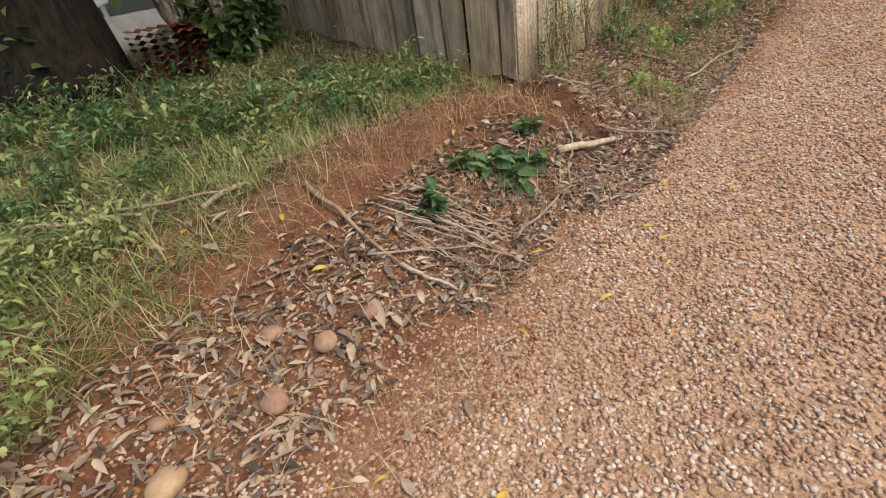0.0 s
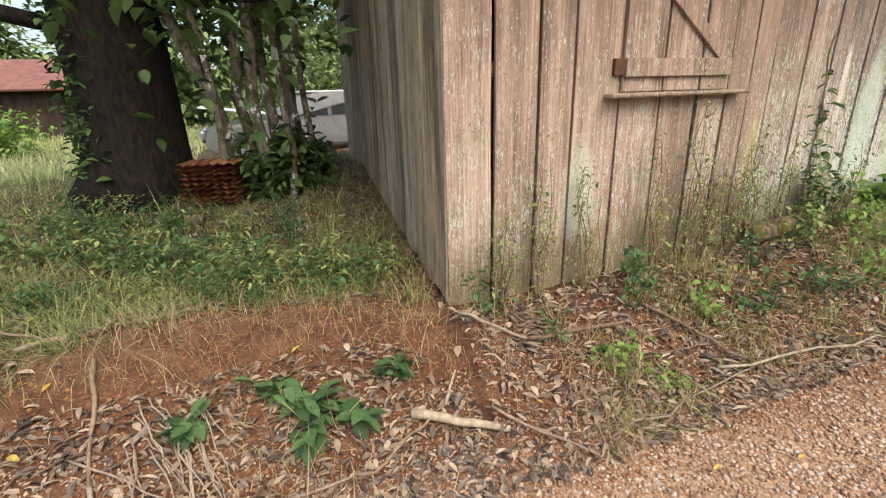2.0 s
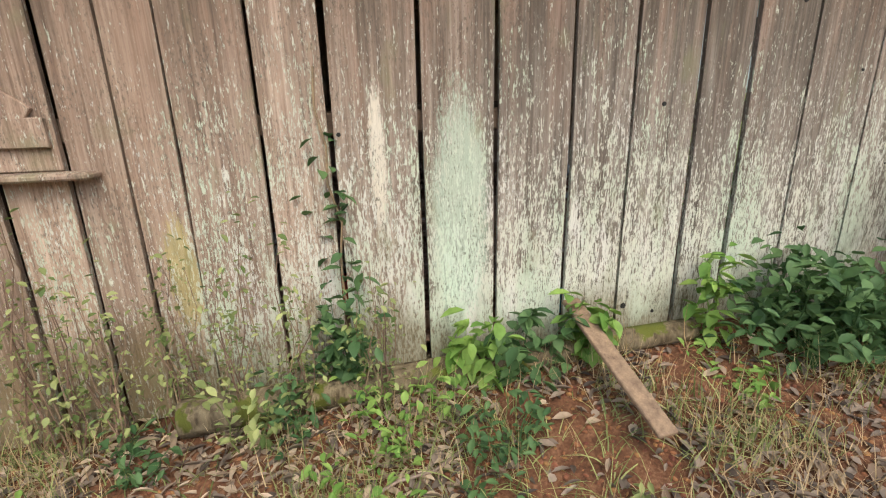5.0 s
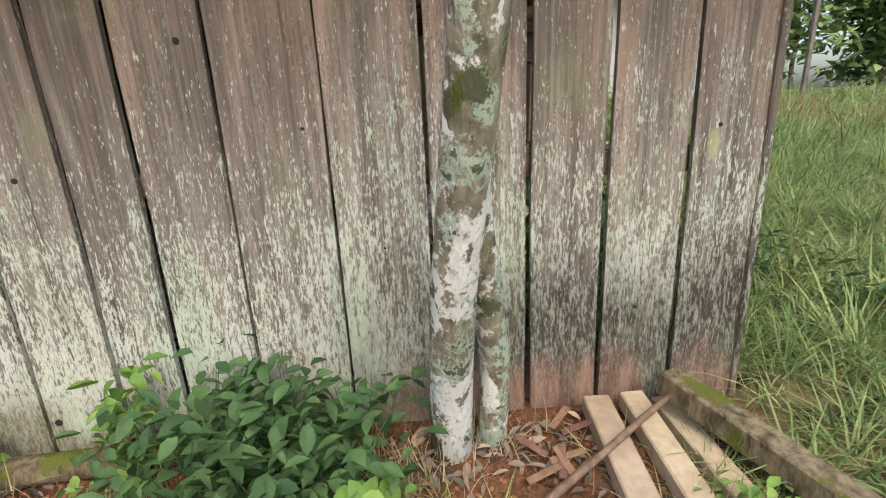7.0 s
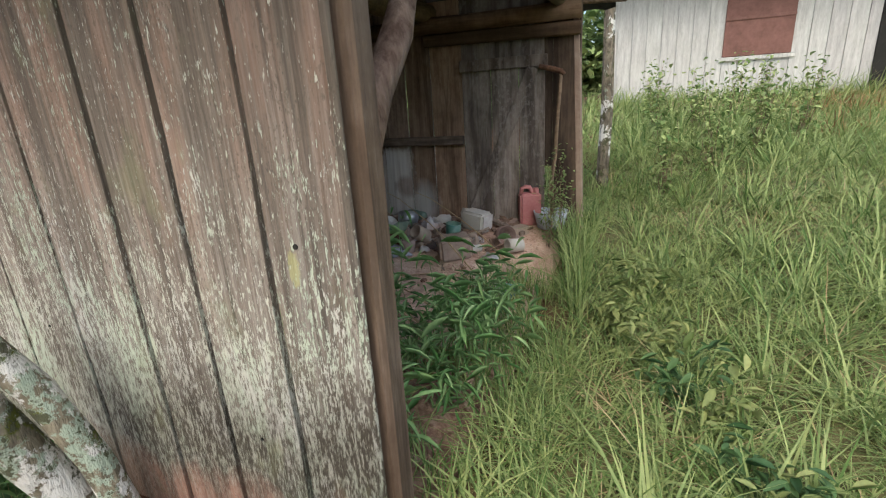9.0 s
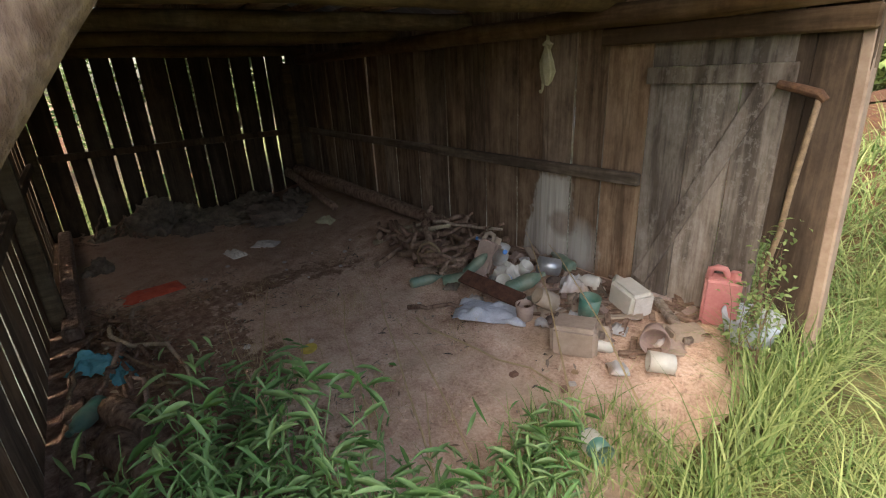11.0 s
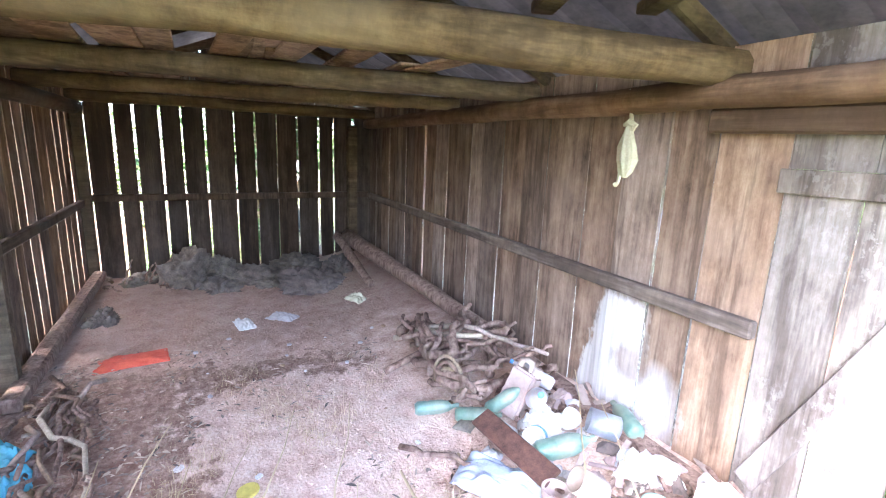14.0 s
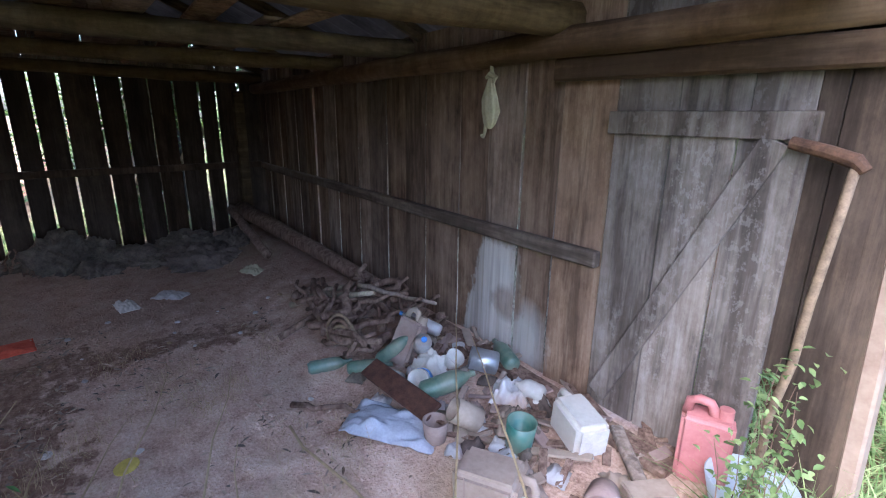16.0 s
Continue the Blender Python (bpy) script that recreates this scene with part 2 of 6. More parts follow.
def dusty_inside(name, dark, mid, light, axis=(45, 45, 1.8), dusty=(0.36, 0.25, 0.19), peel=None, lime=False):
    """Old unpainted boards: grain, water streaks, dust, and where asked peeling crust or worn limewash."""
    m, nt, bsdf = nodes(name)
    info = board_random(nt)
    grain = noise_at(nt, coords(nt, axis), 1.0, 6, 0.7)
    streak = noise_at(nt, coords(nt, tuple(a * 0.24 for a in axis)), 1.0, 5, 0.65)
    fac = calc(nt, "ADD", calc(nt, "ADD", calc(nt, "MULTIPLY", grain, 0.22), calc(nt, "MULTIPLY", streak, 0.38)), calc(nt, "MULTIPLY", noise_at(nt, coords(nt, (1, 1, 0.5)), 9, 6, 0.75), 0.4))
    col = ramp(nt, fac, (0.36, dark), (0.5, mid), (0.66, light))
    col = mix(nt, calc(nt, "MULTIPLY", band(nt, noise_at(nt, coords(nt), 2.2), 0.45, 0.7), 0.45), col, dusty)
    damp = band(nt, noise_at(nt, coords(nt, tuple(max(a * 0.12, 0.5) for a in axis)), 1.0, 5, 0.7), 0.51, 0.6)
    col = mix(nt, calc(nt, "MULTIPLY", damp, 0.6), col, dark)
    if peel:
        crust = calc(nt, "MULTIPLY", band(nt, noise_at(nt, coords(nt, (1, 1, 0.7)), 34, 5, 0.7), 0.53, 0.58), band(nt, noise_at(nt, coords(nt, (6, 6, 1.4)), 1.0, 3), 0.46, 0.56))
        col = mix(nt, calc(nt, "MULTIPLY", crust, 0.28), col, peel)
    if lime:
        geo = nt.nodes.new("ShaderNodeNewGeometry")
        sep = nt.nodes.new("ShaderNodeSeparateXYZ")
        nt.links.new(geo.outputs["Position"], sep.inputs[0])
        x, z = sep.outputs[0], sep.outputs[2]
        ragged = calc(nt, "MULTIPLY", calc(nt, "SUBTRACT", noise_at(nt, coords(nt, (14, 14, 7)), 1.0, 5, 0.7), 0.5), 0.2)
        xx = calc(nt, "ADD", x, ragged)
        slope = calc(nt, "SUBTRACT", xx, calc(nt, "MULTIPLY", z, 0.25))
        lower = calc(nt, "SUBTRACT", 1.0, band(nt, calc(nt, "ADD", z, ragged), 1.1, 1.16))
        one = calc(nt, "MULTIPLY", band(nt, slope, 4.5, 4.53), calc(nt, "SUBTRACT", 1.0, band(nt, xx, 5.08, 5.16)))
        dx, dz = calc(nt, "DIVIDE", calc(nt, "SUBTRACT", xx, 5.22), 0.2), calc(nt, "DIVIDE", calc(nt, "SUBTRACT", z, 0.55), 0.26)
        two = calc(nt, "SUBTRACT", 1.0, band(nt, calc(nt, "ADD", calc(nt, "MULTIPLY", dx, dx), calc(nt, "MULTIPLY", dz, dz)), 0.15, 1.3))
        rx, rz = calc(nt, "DIVIDE", calc(nt, "SUBTRACT", xx, 5.05), 0.14), calc(nt, "DIVIDE", calc(nt, "SUBTRACT", z, 0.74), 0.12)
        worn = band(nt, calc(nt, "ADD", calc(nt, "MULTIPLY", rx, rx), calc(nt, "MULTIPLY", rz, rz)), 0.4, 1.3)
        amount = calc(nt, "MULTIPLY", calc(nt, "MULTIPLY", calc(nt, "MULTIPLY", calc(nt, "MAXIMUM", one, two), lower), calc(nt, "MULTIPLY_ADD", worn, 0.7, 0.3)), calc(nt, "MULTIPLY_ADD", band(nt, streak, 0.35, 0.55), 0.4, 0.4))
        col = mix(nt, amount, col, (0.66, 0.62, 0.58))
    tone = nd(nt, "ShaderNodeHueSaturation")
    nt.links.new(calc(nt, "MULTIPLY_ADD", info, 0.55, 0.65), tone.inputs["Value"])
    nt.links.new(calc(nt, "MULTIPLY_ADD", calc(nt, "FRACT", calc(nt, "MULTIPLY", info, 7.3)), 0.3, 0.82), tone.inputs["Saturation"])
    nt.links.new(col, tone.inputs["Color"])
    nt.links.new(tone.outputs[0], bsdf.inputs["Base Color"])
    bsdf.inputs["Roughness"].default_value = 0.85
    bsdf.inputs["Specular IOR Level"].default_value = 0.2
    bumped(nt, bsdf, grain, 0.7, 0.006)
    return m


def ground_material():
    m, nt, bsdf = nodes("red_earth")
    geo = nt.nodes.new("ShaderNodeNewGeometry")
    sep = nt.nodes.new("ShaderNodeSeparateXYZ")
    nt.links.new(geo.outputs["Position"], sep.inputs[0])
    x, y = sep.outputs[0], sep.outputs[1]
    v = coords(nt)
    big, mid, fine = noise_at(nt, v, 1.3), noise_at(nt, v, 9, 5), noise_at(nt, v, 70, 3)
    soil = ramp(nt, calc(nt, "ADD", calc(nt, "MULTIPLY", mid, 0.5), calc(nt, "MULTIPLY", fine, 0.5)), (0.32, (0.042, 0.019, 0.011)), (0.5, (0.12, 0.053, 0.027)), (0.7, (0.24, 0.13, 0.075)))
    dust = ramp(nt, fine, (0.35, (0.22, 0.115, 0.06)), (0.65, (0.46, 0.31, 0.2)))
    edge = calc(nt, "ADD", calc(nt, "ADD", y, calc(nt, "MULTIPLY", calc(nt, "MAXIMUM", x, 0), 0.1)), calc(nt, "MULTIPLY", big, 0.5))
    road = calc(nt, "SUBTRACT", 1.0, band(nt, edge, -0.85, -0.45))
    col = mix(nt, road, soil, dust)
    # leaf mould and thatch under the grass and the tree
    mould = ramp(nt, mid, (0.35, (0.04, 0.03, 0.018)), (0.6, (0.13, 0.095, 0.05)))
    west = calc(nt, "MULTIPLY", calc(nt, "SUBTRACT", 1.0, band(nt, x, -0.6, 0.3)), band(nt, calc(nt, "ADD", y, calc(nt, "MULTIPLY", big, 0.6)), 0.3, 0.7))
    east = band(nt, calc(nt, "ADD", x, calc(nt, "MULTIPLY", big, 0.8)), 6.9, 7.5)
    thatch = ramp(nt, mid, (0.35, (0.07, 0.065, 0.028)), (0.6, (0.19, 0.165, 0.075)))
    col = mix(nt, east, mix(nt, west, col, mould), thatch)
    nt.links.new(col, bsdf.inputs["Base Color"])
    bsdf.inputs["Roughness"].default_value = 0.95
    bsdf.inputs["Specular IOR Level"].default_value = 0.24
    bumped(nt, bsdf, calc(nt, "ADD", mid, calc(nt, "MULTIPLY", fine, 0.4)), 0.8, 0.03)
    return m


def floor_material():
    m, nt, bsdf = nodes("earth_floor")
    v = coords(nt)
    big, mid, fine = noise_at(nt, v, 1.1, 3), noise_at(nt, v, 7, 5), noise_at(nt, v, 60, 3)
    col = ramp(nt, calc(nt, "ADD", calc(nt, "MULTIPLY", mid, 0.55), calc(nt, "MULTIPLY", fine, 0.45)), (0.33, (0.31, 0.185, 0.135)), (0.5, (0.55, 0.375, 0.285)), (0.68, (0.7, 0.53, 0.43)))
    geo = nt.nodes.new("ShaderNodeNewGeometry")
    sep = nt.nodes.new("ShaderNodeSeparateXYZ")
    nt.links.new(geo.outputs["Position"], sep.inputs[0])
    # a damp dark tongue of soil along the south side, and a branch of it across the floor
    wob = calc(nt, "ADD", calc(nt, "MULTIPLY", calc(nt, "SUBTRACT", mid, 0.5), 1.1), calc(nt, "MULTIPLY", calc(nt, "SUBTRACT", big, 0.5), 1.0))
    x, y = calc(nt, "ADD", sep.outputs[0], wob), calc(nt, "ADD", sep.outputs[1], wob)
    along = calc(nt, "MULTIPLY", calc(nt, "SUBTRACT", 1.0, band(nt, y, 1.08, 1.16)), band(nt, x, 2.95, 3.05))
    across = calc(nt, "MULTIPLY", calc(nt, "MULTIPLY", band(nt, x, 3.0, 3.06), calc(nt, "SUBTRACT", 1.0, band(nt, x, 3.3, 3.4))), calc(nt, "SUBTRACT", 1.0, band(nt, y, 2.2, 2.5)))
    damp = calc(nt, "MAXIMUM", along, across)
    col = mix(nt, calc(nt, "MULTIPLY", calc(nt, "MULTIPLY", damp, calc(nt, "MULTIPLY_ADD", band(nt, noise_at(nt, v, 16, 5, 0.7), 0.4, 0.58), 0.45, 0.55)), 0.85), col, (0.15, 0.08, 0.055))
    # the floor turns a darker brown towards the back
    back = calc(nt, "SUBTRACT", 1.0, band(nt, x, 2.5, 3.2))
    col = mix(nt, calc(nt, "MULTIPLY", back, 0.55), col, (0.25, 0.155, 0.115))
    col = mix(nt, calc(nt, "MULTIPLY", band(nt, big, 0.55, 0.7), 0.7), col, (0.46, 0.35, 0.25))
    nt.links.new(col, bsdf.inputs["Base Color"])
    bsdf.inputs["Roughness"].default_value = 0.95
    bsdf.inputs["Specular IOR Level"].default_value = 0.1
    bumped(nt, bsdf, calc(nt, "ADD", mid, calc(nt, "MULTIPLY", fine, 0.25)), 0.8, 0.04)
    return m


def bark(name, dark, light, lichen=0.0, moss=0.0):
    m, nt, bsdf = nodes(name)
    v = coords(nt, (1, 1, 0.35))
    f = noise_at(nt, v, 30, 5)
    col = ramp(nt, f, (0.35, dark), (0.65, light))
    w = coords(nt, (1, 1, 0.85))
    if moss:
        col = mix(nt, band(nt, noise_at(nt, w, 7, 4), 0.62 - moss, 0.66 - moss), col, (0.1, 0.11, 0.02))
    if lichen:
        col = mix(nt, band(nt, noise_at(nt, w, 14, 8, 0.75), 0.6 - lichen, 0.62 - lichen), col, (0.36, 0.42, 0.33))
        col = mix(nt, band(nt, noise_at(nt, w, 4.8, 8, 0.7), 0.58 - lichen, 0.6 - lichen), col, (0.66, 0.64, 0.6))
        col = mix(nt, calc(nt, "MULTIPLY", band(nt, noise_at(nt, w, 7, 7, 0.7), 0.55, 0.57), 0.9), col, (0.06, 0.058, 0.025))
        col = mix(nt, calc(nt, "MULTIPLY", band(nt, noise_at(nt, w, 40, 4, 0.7), 0.57, 0.65), 0.5), col, (0.1, 0.09, 0.065))
    nt.links.new(col, bsdf.inputs["Base Color"])
    bsdf.inputs["Roughness"].default_value = 0.95
    bsdf.inputs["Specular IOR Level"].default_value = 0.24
    bumped(nt, bsdf, f, 0.9, 0.02)
    return m


M_OUT = weathered_outside()
M_IN = dusty_inside("brown_boards", (0.07, 0.04, 0.026), (0.25, 0.155, 0.095), (0.47, 0.33, 0.225))
M_NORTH = dusty_inside("limewashed_boards", (0.06, 0.037, 0.025), (0.235, 0.15, 0.1), (0.46, 0.33, 0.235), lime=True)
M_WEST = dusty_inside("olive_brown_boards", (0.09, 0.066, 0.04), (0.4, 0.3, 0.19), (0.66, 0.53, 0.36), (55, 55, 1.3), (0.36, 0.29, 0.18))
# darker copy of M_IN: the gloom at the back is put into the colour
M_INDARK = dusty_inside("dark_shaded_boards", (0.018, 0.011, 0.008), (0.065, 0.041, 0.027), (0.14, 0.094, 0.062), dusty=(0.09, 0.065, 0.05))
M_DOOR = dusty_inside("grey_door_boards", (0.055, 0.04, 0.032), (0.21, 0.165, 0.135), (0.4, 0.34, 0.3), dusty=(0.34, 0.27, 0.22), peel=(0.42, 0.37, 0.34))
M_BEAM = dusty_inside("ochre_beam", (0.035, 0.02, 0.01), (0.115, 0.074, 0.037), (0.23, 0.16, 0.085), (30, 1.6, 30), (0.21, 0.15, 0.09))
M_PLATE = dusty_inside("ochre_plate", (0.05, 0.029, 0.017), (0.14, 0.086, 0.052), (0.26, 0.175, 0.115), (1.6, 30, 30), (0.22, 0.15, 0.105))
M_RAIL = dusty_inside("grey_rail", (0.06, 0.04, 0.03), (0.2, 0.14, 0.1), (0.38, 0.29, 0.22), (1.6, 30, 30), (0.32, 0.24, 0.19))
M_EARTH = ground_material()
M_FLOOR = floor_material()
M_GRAVEL, ntv, bgv = nodes("gravel")
gcol = ramp(ntv, ntv.nodes.new("ShaderNodeNewGeometry").outputs["Random Per Island"], (0.0, (0.2, 0.1, 0.058)), (0.3, (0.36, 0.21, 0.13)), (0.55, (0.44, 0.295, 0.2)), (0.85, (0.57, 0.45, 0.35)), (1.0, (0.42, 0.37, 0.33)))
gcol = mix(ntv, calc(ntv, "MULTIPLY", band(ntv, noise_at(ntv, coords(ntv), 1.6, 4), 0.42, 0.62), 0.5), gcol, (0.3, 0.145, 0.075))
ntv.links.new(gcol, bgv.inputs["Base Color"])
bgv.inputs["Roughness"].default_value = 0.85
bumped(ntv, bgv, noise_at(ntv, coords(ntv), 160, 3), 0.4, 0.004)
M_COBBLE = plain("river_stone", (0.22, 0.12, 0.07), (0.4, 0.26, 0.16), 12, rough=0.75)
M_STICK = plain("bleached_stick", (0.2, 0.14, 0.1), (0.46, 0.37, 0.28), 6, (8, 8, 1), 0.85, local=False)
M_TWIG = plain("brown_twig", (0.1, 0.06, 0.04), (0.3, 0.2, 0.13), 6, (4, 4, 4), 0.9, local=False)
M_DRY = leafy("dry_leaf", (0.19, 0.125, 0.085), (0.62, 0.49, 0.36))
M_DARKLEAF = leafy("rotting_leaf", (0.06, 0.045, 0.038), (0.36, 0.28, 0.22))
M_YELLOW = leafy("yellow_leaf", (0.55, 0.36, 0.05), (0.62, 0.5, 0.12))
M_STRAW = leafy("straw", (0.3, 0.2, 0.1), (0.58, 0.45, 0.27))
M_GRASS = leafy("grass_blade", (0.09, 0.17, 0.04), (0.41, 0.46, 0.19))
M_RUSTGRASS = leafy("rusty_grass", (0.22, 0.11, 0.05), (0.5, 0.32, 0.15))
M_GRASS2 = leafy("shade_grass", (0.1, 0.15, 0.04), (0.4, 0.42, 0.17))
M_LEAF = leafy("broad_leaf", (0.045, 0.1, 0.036), (0.13, 0.22, 0.08))
M_REED = leafy("reed_leaf", (0.11, 0.24, 0.07), (0.34, 0.48, 0.22))
# paler copy of M_GRASS: the brightness of the open field put into the colour
M_FIELD = leafy("sun_toned_grass", (0.28, 0.34, 0.1), (0.62, 0.62, 0.32))
M_YOUNG = leafy("young_leaf", (0.12, 0.24, 0.045), (0.29, 0.41, 0.1))
M_CROWN = leafy("crown_leaf", (0.03, 0.065, 0.022), (0.13, 0.2, 0.06))
M_FAR = leafy("far_leaf", (0.1, 0.17, 0.05), (0.34, 0.42, 0.17))
# near-black bark: the shade of the canopy is put into the colour
M_BARK = bark("shade_dark_bark", (0.005, 0.004, 0.003), (0.026, 0.019, 0.013))
M_STEM = bark("grey_stem", (0.08, 0.065, 0.05), (0.24, 0.2, 0.15), lichen=0.02, moss=0.04)
M_LICHEN = bark("lichen_bark", (0.12, 0.1, 0.07), (0.3, 0.26, 0.19), lichen=0.1, moss=0.1)
M_MOSSLOG = bark("mossy_log", (0.07, 0.05, 0.03), (0.24, 0.19, 0.12), moss=0.07)
M_LOG = bark("dusty_log", (0.12, 0.07, 0.05), (0.3, 0.2, 0.15))
M_SAWN = plain("pale_sawn_wood", (0.3, 0.21, 0.14), (0.5, 0.39, 0.28), 6, (1, 1, 1), 0.8, local=False)
M_RUST = plain("rusty_iron", (0.06, 0.03, 0.02), (0.2, 0.1, 0.06), 20, rough=0.8, metal=0.5)
M_ROOF = plain("roof_sheet", (0.03, 0.027, 0.025), (0.1, 0.088, 0.08), 4, rough=0.8, metal=0.2)
DUST = (0.34, 0.23, 0.17)
M_PINK = plain("faded_red_plastic", (0.42, 0.14, 0.14), (0.54, 0.24, 0.23), 7, rough=0.5, bump=0.05, vary=0)
M_WHITE = plain("white_plastic", (0.46, 0.43, 0.38), (0.64, 0.61, 0.56), 7, rough=0.5, bump=0.05, vary=0, dirt=(0.5, 0.43, 0.36))
M_DUSTY = plain("dusty_plastic", (0.25, 0.175, 0.14), (0.4, 0.3, 0.245), 7, rough=0.75, bump=0.1, vary=0.1)
M_GREENPL = plain("green_plastic", (0.03, 0.13, 0.1), (0.08, 0.22, 0.17), 6, rough=0.35, bump=0.05, vary=0, dirt=(0.2, 0.21, 0.15))
M_BOTTLE = plain("green_bottle", (0.07, 0.13, 0.095), (0.17, 0.24, 0.18), 6, rough=0.35, bump=0.05, vary=0.1, dirt=(0.26, 0.25, 0.18))
M_CLEAR = plain("cloudy_bottle", (0.4, 0.38, 0.38), (0.6, 0.58, 0.58), 6, rough=0.3, bump=0.05, dirt=DUST)
M_BLUE = plain("blue_plastic", (0.04, 0.18, 0.55), (0.1, 0.3, 0.7), 6, rough=0.4, bump=0, vary=0)
M_TIN = plain("galvanised_tin", (0.4, 0.4, 0.42), (0.62, 0.62, 0.64), 6, rough=0.4, metal=0.7, bump=0.05)
M_GREY = plain("grey_blue_plastic", (0.36, 0.4, 0.46), (0.5, 0.54, 0.6), 6, rough=0.45, bump=0, vary=0)
M_CLOTH = plain("pale_blue_cloth", (0.3, 0.31, 0.36), (0.5, 0.51, 0.57), 14, rough=0.95, bump=0.2, vary=0)
M_RED = plain("red_cloth", (0.5, 0.06, 0.03), (0.68, 0.13, 0.07), 14, rough=0.95, vary=0)
M_SACK = plain("dusty_sack", (0.06, 0.044, 0.036), (0.2, 0.15, 0.12), 9, rough=0.95, bump=0.5)
M_PAPER = plain("dirty_paper", (0.42, 0.37, 0.34), (0.6, 0.55, 0.52), 12, rough=0.95)
M_BEIGE = plain("beige_cloth", (0.4, 0.35, 0.22), (0.58, 0.53, 0.38), 14, rough=0.95, vary=0)
M_TEAL = plain("teal_cloth", (0.06, 0.25, 0.3), (0.14, 0.38, 0.44), 12, rough=0.9, vary=0)
M_TILE = plain("orange_roof_tile", (0.28, 0.1, 0.045), (0.48, 0.2, 0.09), 9, rough=0.85, vary=0.2)
M_HUTROOF = plain("weathered_red_roof", (0.16, 0.075, 0.05), (0.3, 0.16, 0.11), 5, rough=0.9, vary=0.1)
M_CAR = plain("dull_silver_paint", (0.18, 0.18, 0.17), (0.3, 0.3, 0.29), 5, rough=0.35, metal=0.4, vary=0)
M_CARWHITE = plain("white_car_paint", (0.55, 0.55, 0.53), (0.7, 0.7, 0.68), 5, rough=0.35, vary=0)
M_BLACK = plain("black_rubber", (0.012, 0.012, 0.012), (0.03, 0.03, 0.03), 9, rough=0.8, vary=0)
# near-black that stands for the shade inside openings and holes
M_HOLESHADE = plain("opening_shade", (0.008, 0.007, 0.006), (0.02, 0.018, 0.015), 5, rough=0.9, vary=0)
M_HOUSE = plain("white_house_boards", (0.34, 0.32, 0.3), (0.62, 0.6, 0.57), 2.5, (6, 6, 0.8), 0.85, local=False, vary=0.08)
M_BLUEWALL = plain("pale_blue_boards", (0.25, 0.32, 0.36), (0.44, 0.52, 0.55), 2.5, (6, 6, 0.8), 0.85, local=False, vary=0.08)
M_SHUTTER = plain("brown_shutter", (0.13, 0.065, 0.045), (0.24, 0.125, 0.09), 3, rough=0.8, local=False, vary=0.05)
mg, ntg, bg_ = nodes("window_glass")
bg_.inputs["Base Color"].default_value = (0.03, 0.035, 0.035, 1)
bg_.inputs["Roughness"].default_value = 0.08
M_GLASS = mg


# ---------- mesh helpers ----------
def part(name, bm, material, parent=None, label="", smooth=False):
    me = bpy.data.meshes.new(name)
    bm.to_mesh(me)
    bm.free()
    for mt in material if isinstance(material, (list, tuple)) else (material,):
        me.materials.append(mt)
    if smooth:
        me.polygons.foreach_set("use_smooth", [True] * len(me.polygons))
    ob = new(name, me)
    if parent is not None:
        ob.parent = parent
    if label:
        ob["label"] = label
    return ob


def thing(name, label, category, group="", kind="", at=None):
    ob = new(name)
    if at is not None:
        ob.matrix_basis = at
    return tagged(ob, label, category, group, kind)


def block(lo, hi, bevel=0.004, m=None, bm=None):
    """A box between two corners, its edges broken."""
    own = bm is None
    bm = bm or bmesh.new()
    r = bmesh.ops.create_cube(bm, size=1)
    c = [(a + b) / 2 for a, b in zip(lo, hi)]
    d = [abs(b - a) for a, b in zip(lo, hi)]
    mat = Matrix.Translation(c) @ Matrix.Diagonal((*d, 1))
    bmesh.ops.transform(bm, matrix=(m @ mat) if m else mat, verts=r["verts"])
    if bevel and own:
        bmesh.ops.bevel(bm, geom=list(bm.edges), offset=min(bevel, min(d) * 0.4), segments=1, affect="EDGES")
    return bm


def beam_between(a, b, w, h, bevel=0.006, twist=0.0):
    """A squared timber from a to b."""
    a, b = Vector(a), Vector(b)
    q = (b - a).to_track_quat("X", "Z").to_matrix().to_4x4()
    m = Matrix.Translation((a + b) / 2) @ q @ pose(0, 0, 0, twist)
    L = (b - a).length
    return block((-L / 2, -w / 2, -h / 2), (L / 2, w / 2, h / 2), bevel, m)


def tube(points, radii, sides=9, rough=0.0, seed=1, bm=None, caps=True):
    """A tapered limb along points, with an uneven surface."""
    bm = bm or bmesh.new()
    rnd = random.Random(seed)
    pts = [Vector(p) for p in points]
    rings = []
    for i, p in enumerate(pts):
        d = (pts[min(i + 1, len(pts) - 1)] - pts[max(i - 1, 0)]).normalized()
        side = d.cross(Vector((0.31, 0.52, 0.8))).normalized()
        up = d.cross(side)
        ring = []
        for k in range(sides):
            a = 2 * math.pi * k / sides
            r = radii[i] * (1 + rough * rnd.uniform(-1, 1))
            ring.append(bm.verts.new(p + (side * math.cos(a) + up * math.sin(a)) * r))
        rings.append(ring)
    for r0, r1 in zip(rings, rings[1:]):
        for k in range(sides):
            bm.faces.new((r0[k], r0[(k + 1) % sides], r1[(k + 1) % sides], r1[k]))
    if caps:
        bm.faces.new(rings[0][::-1])
        bm.faces.new(rings[-1])
    return bm


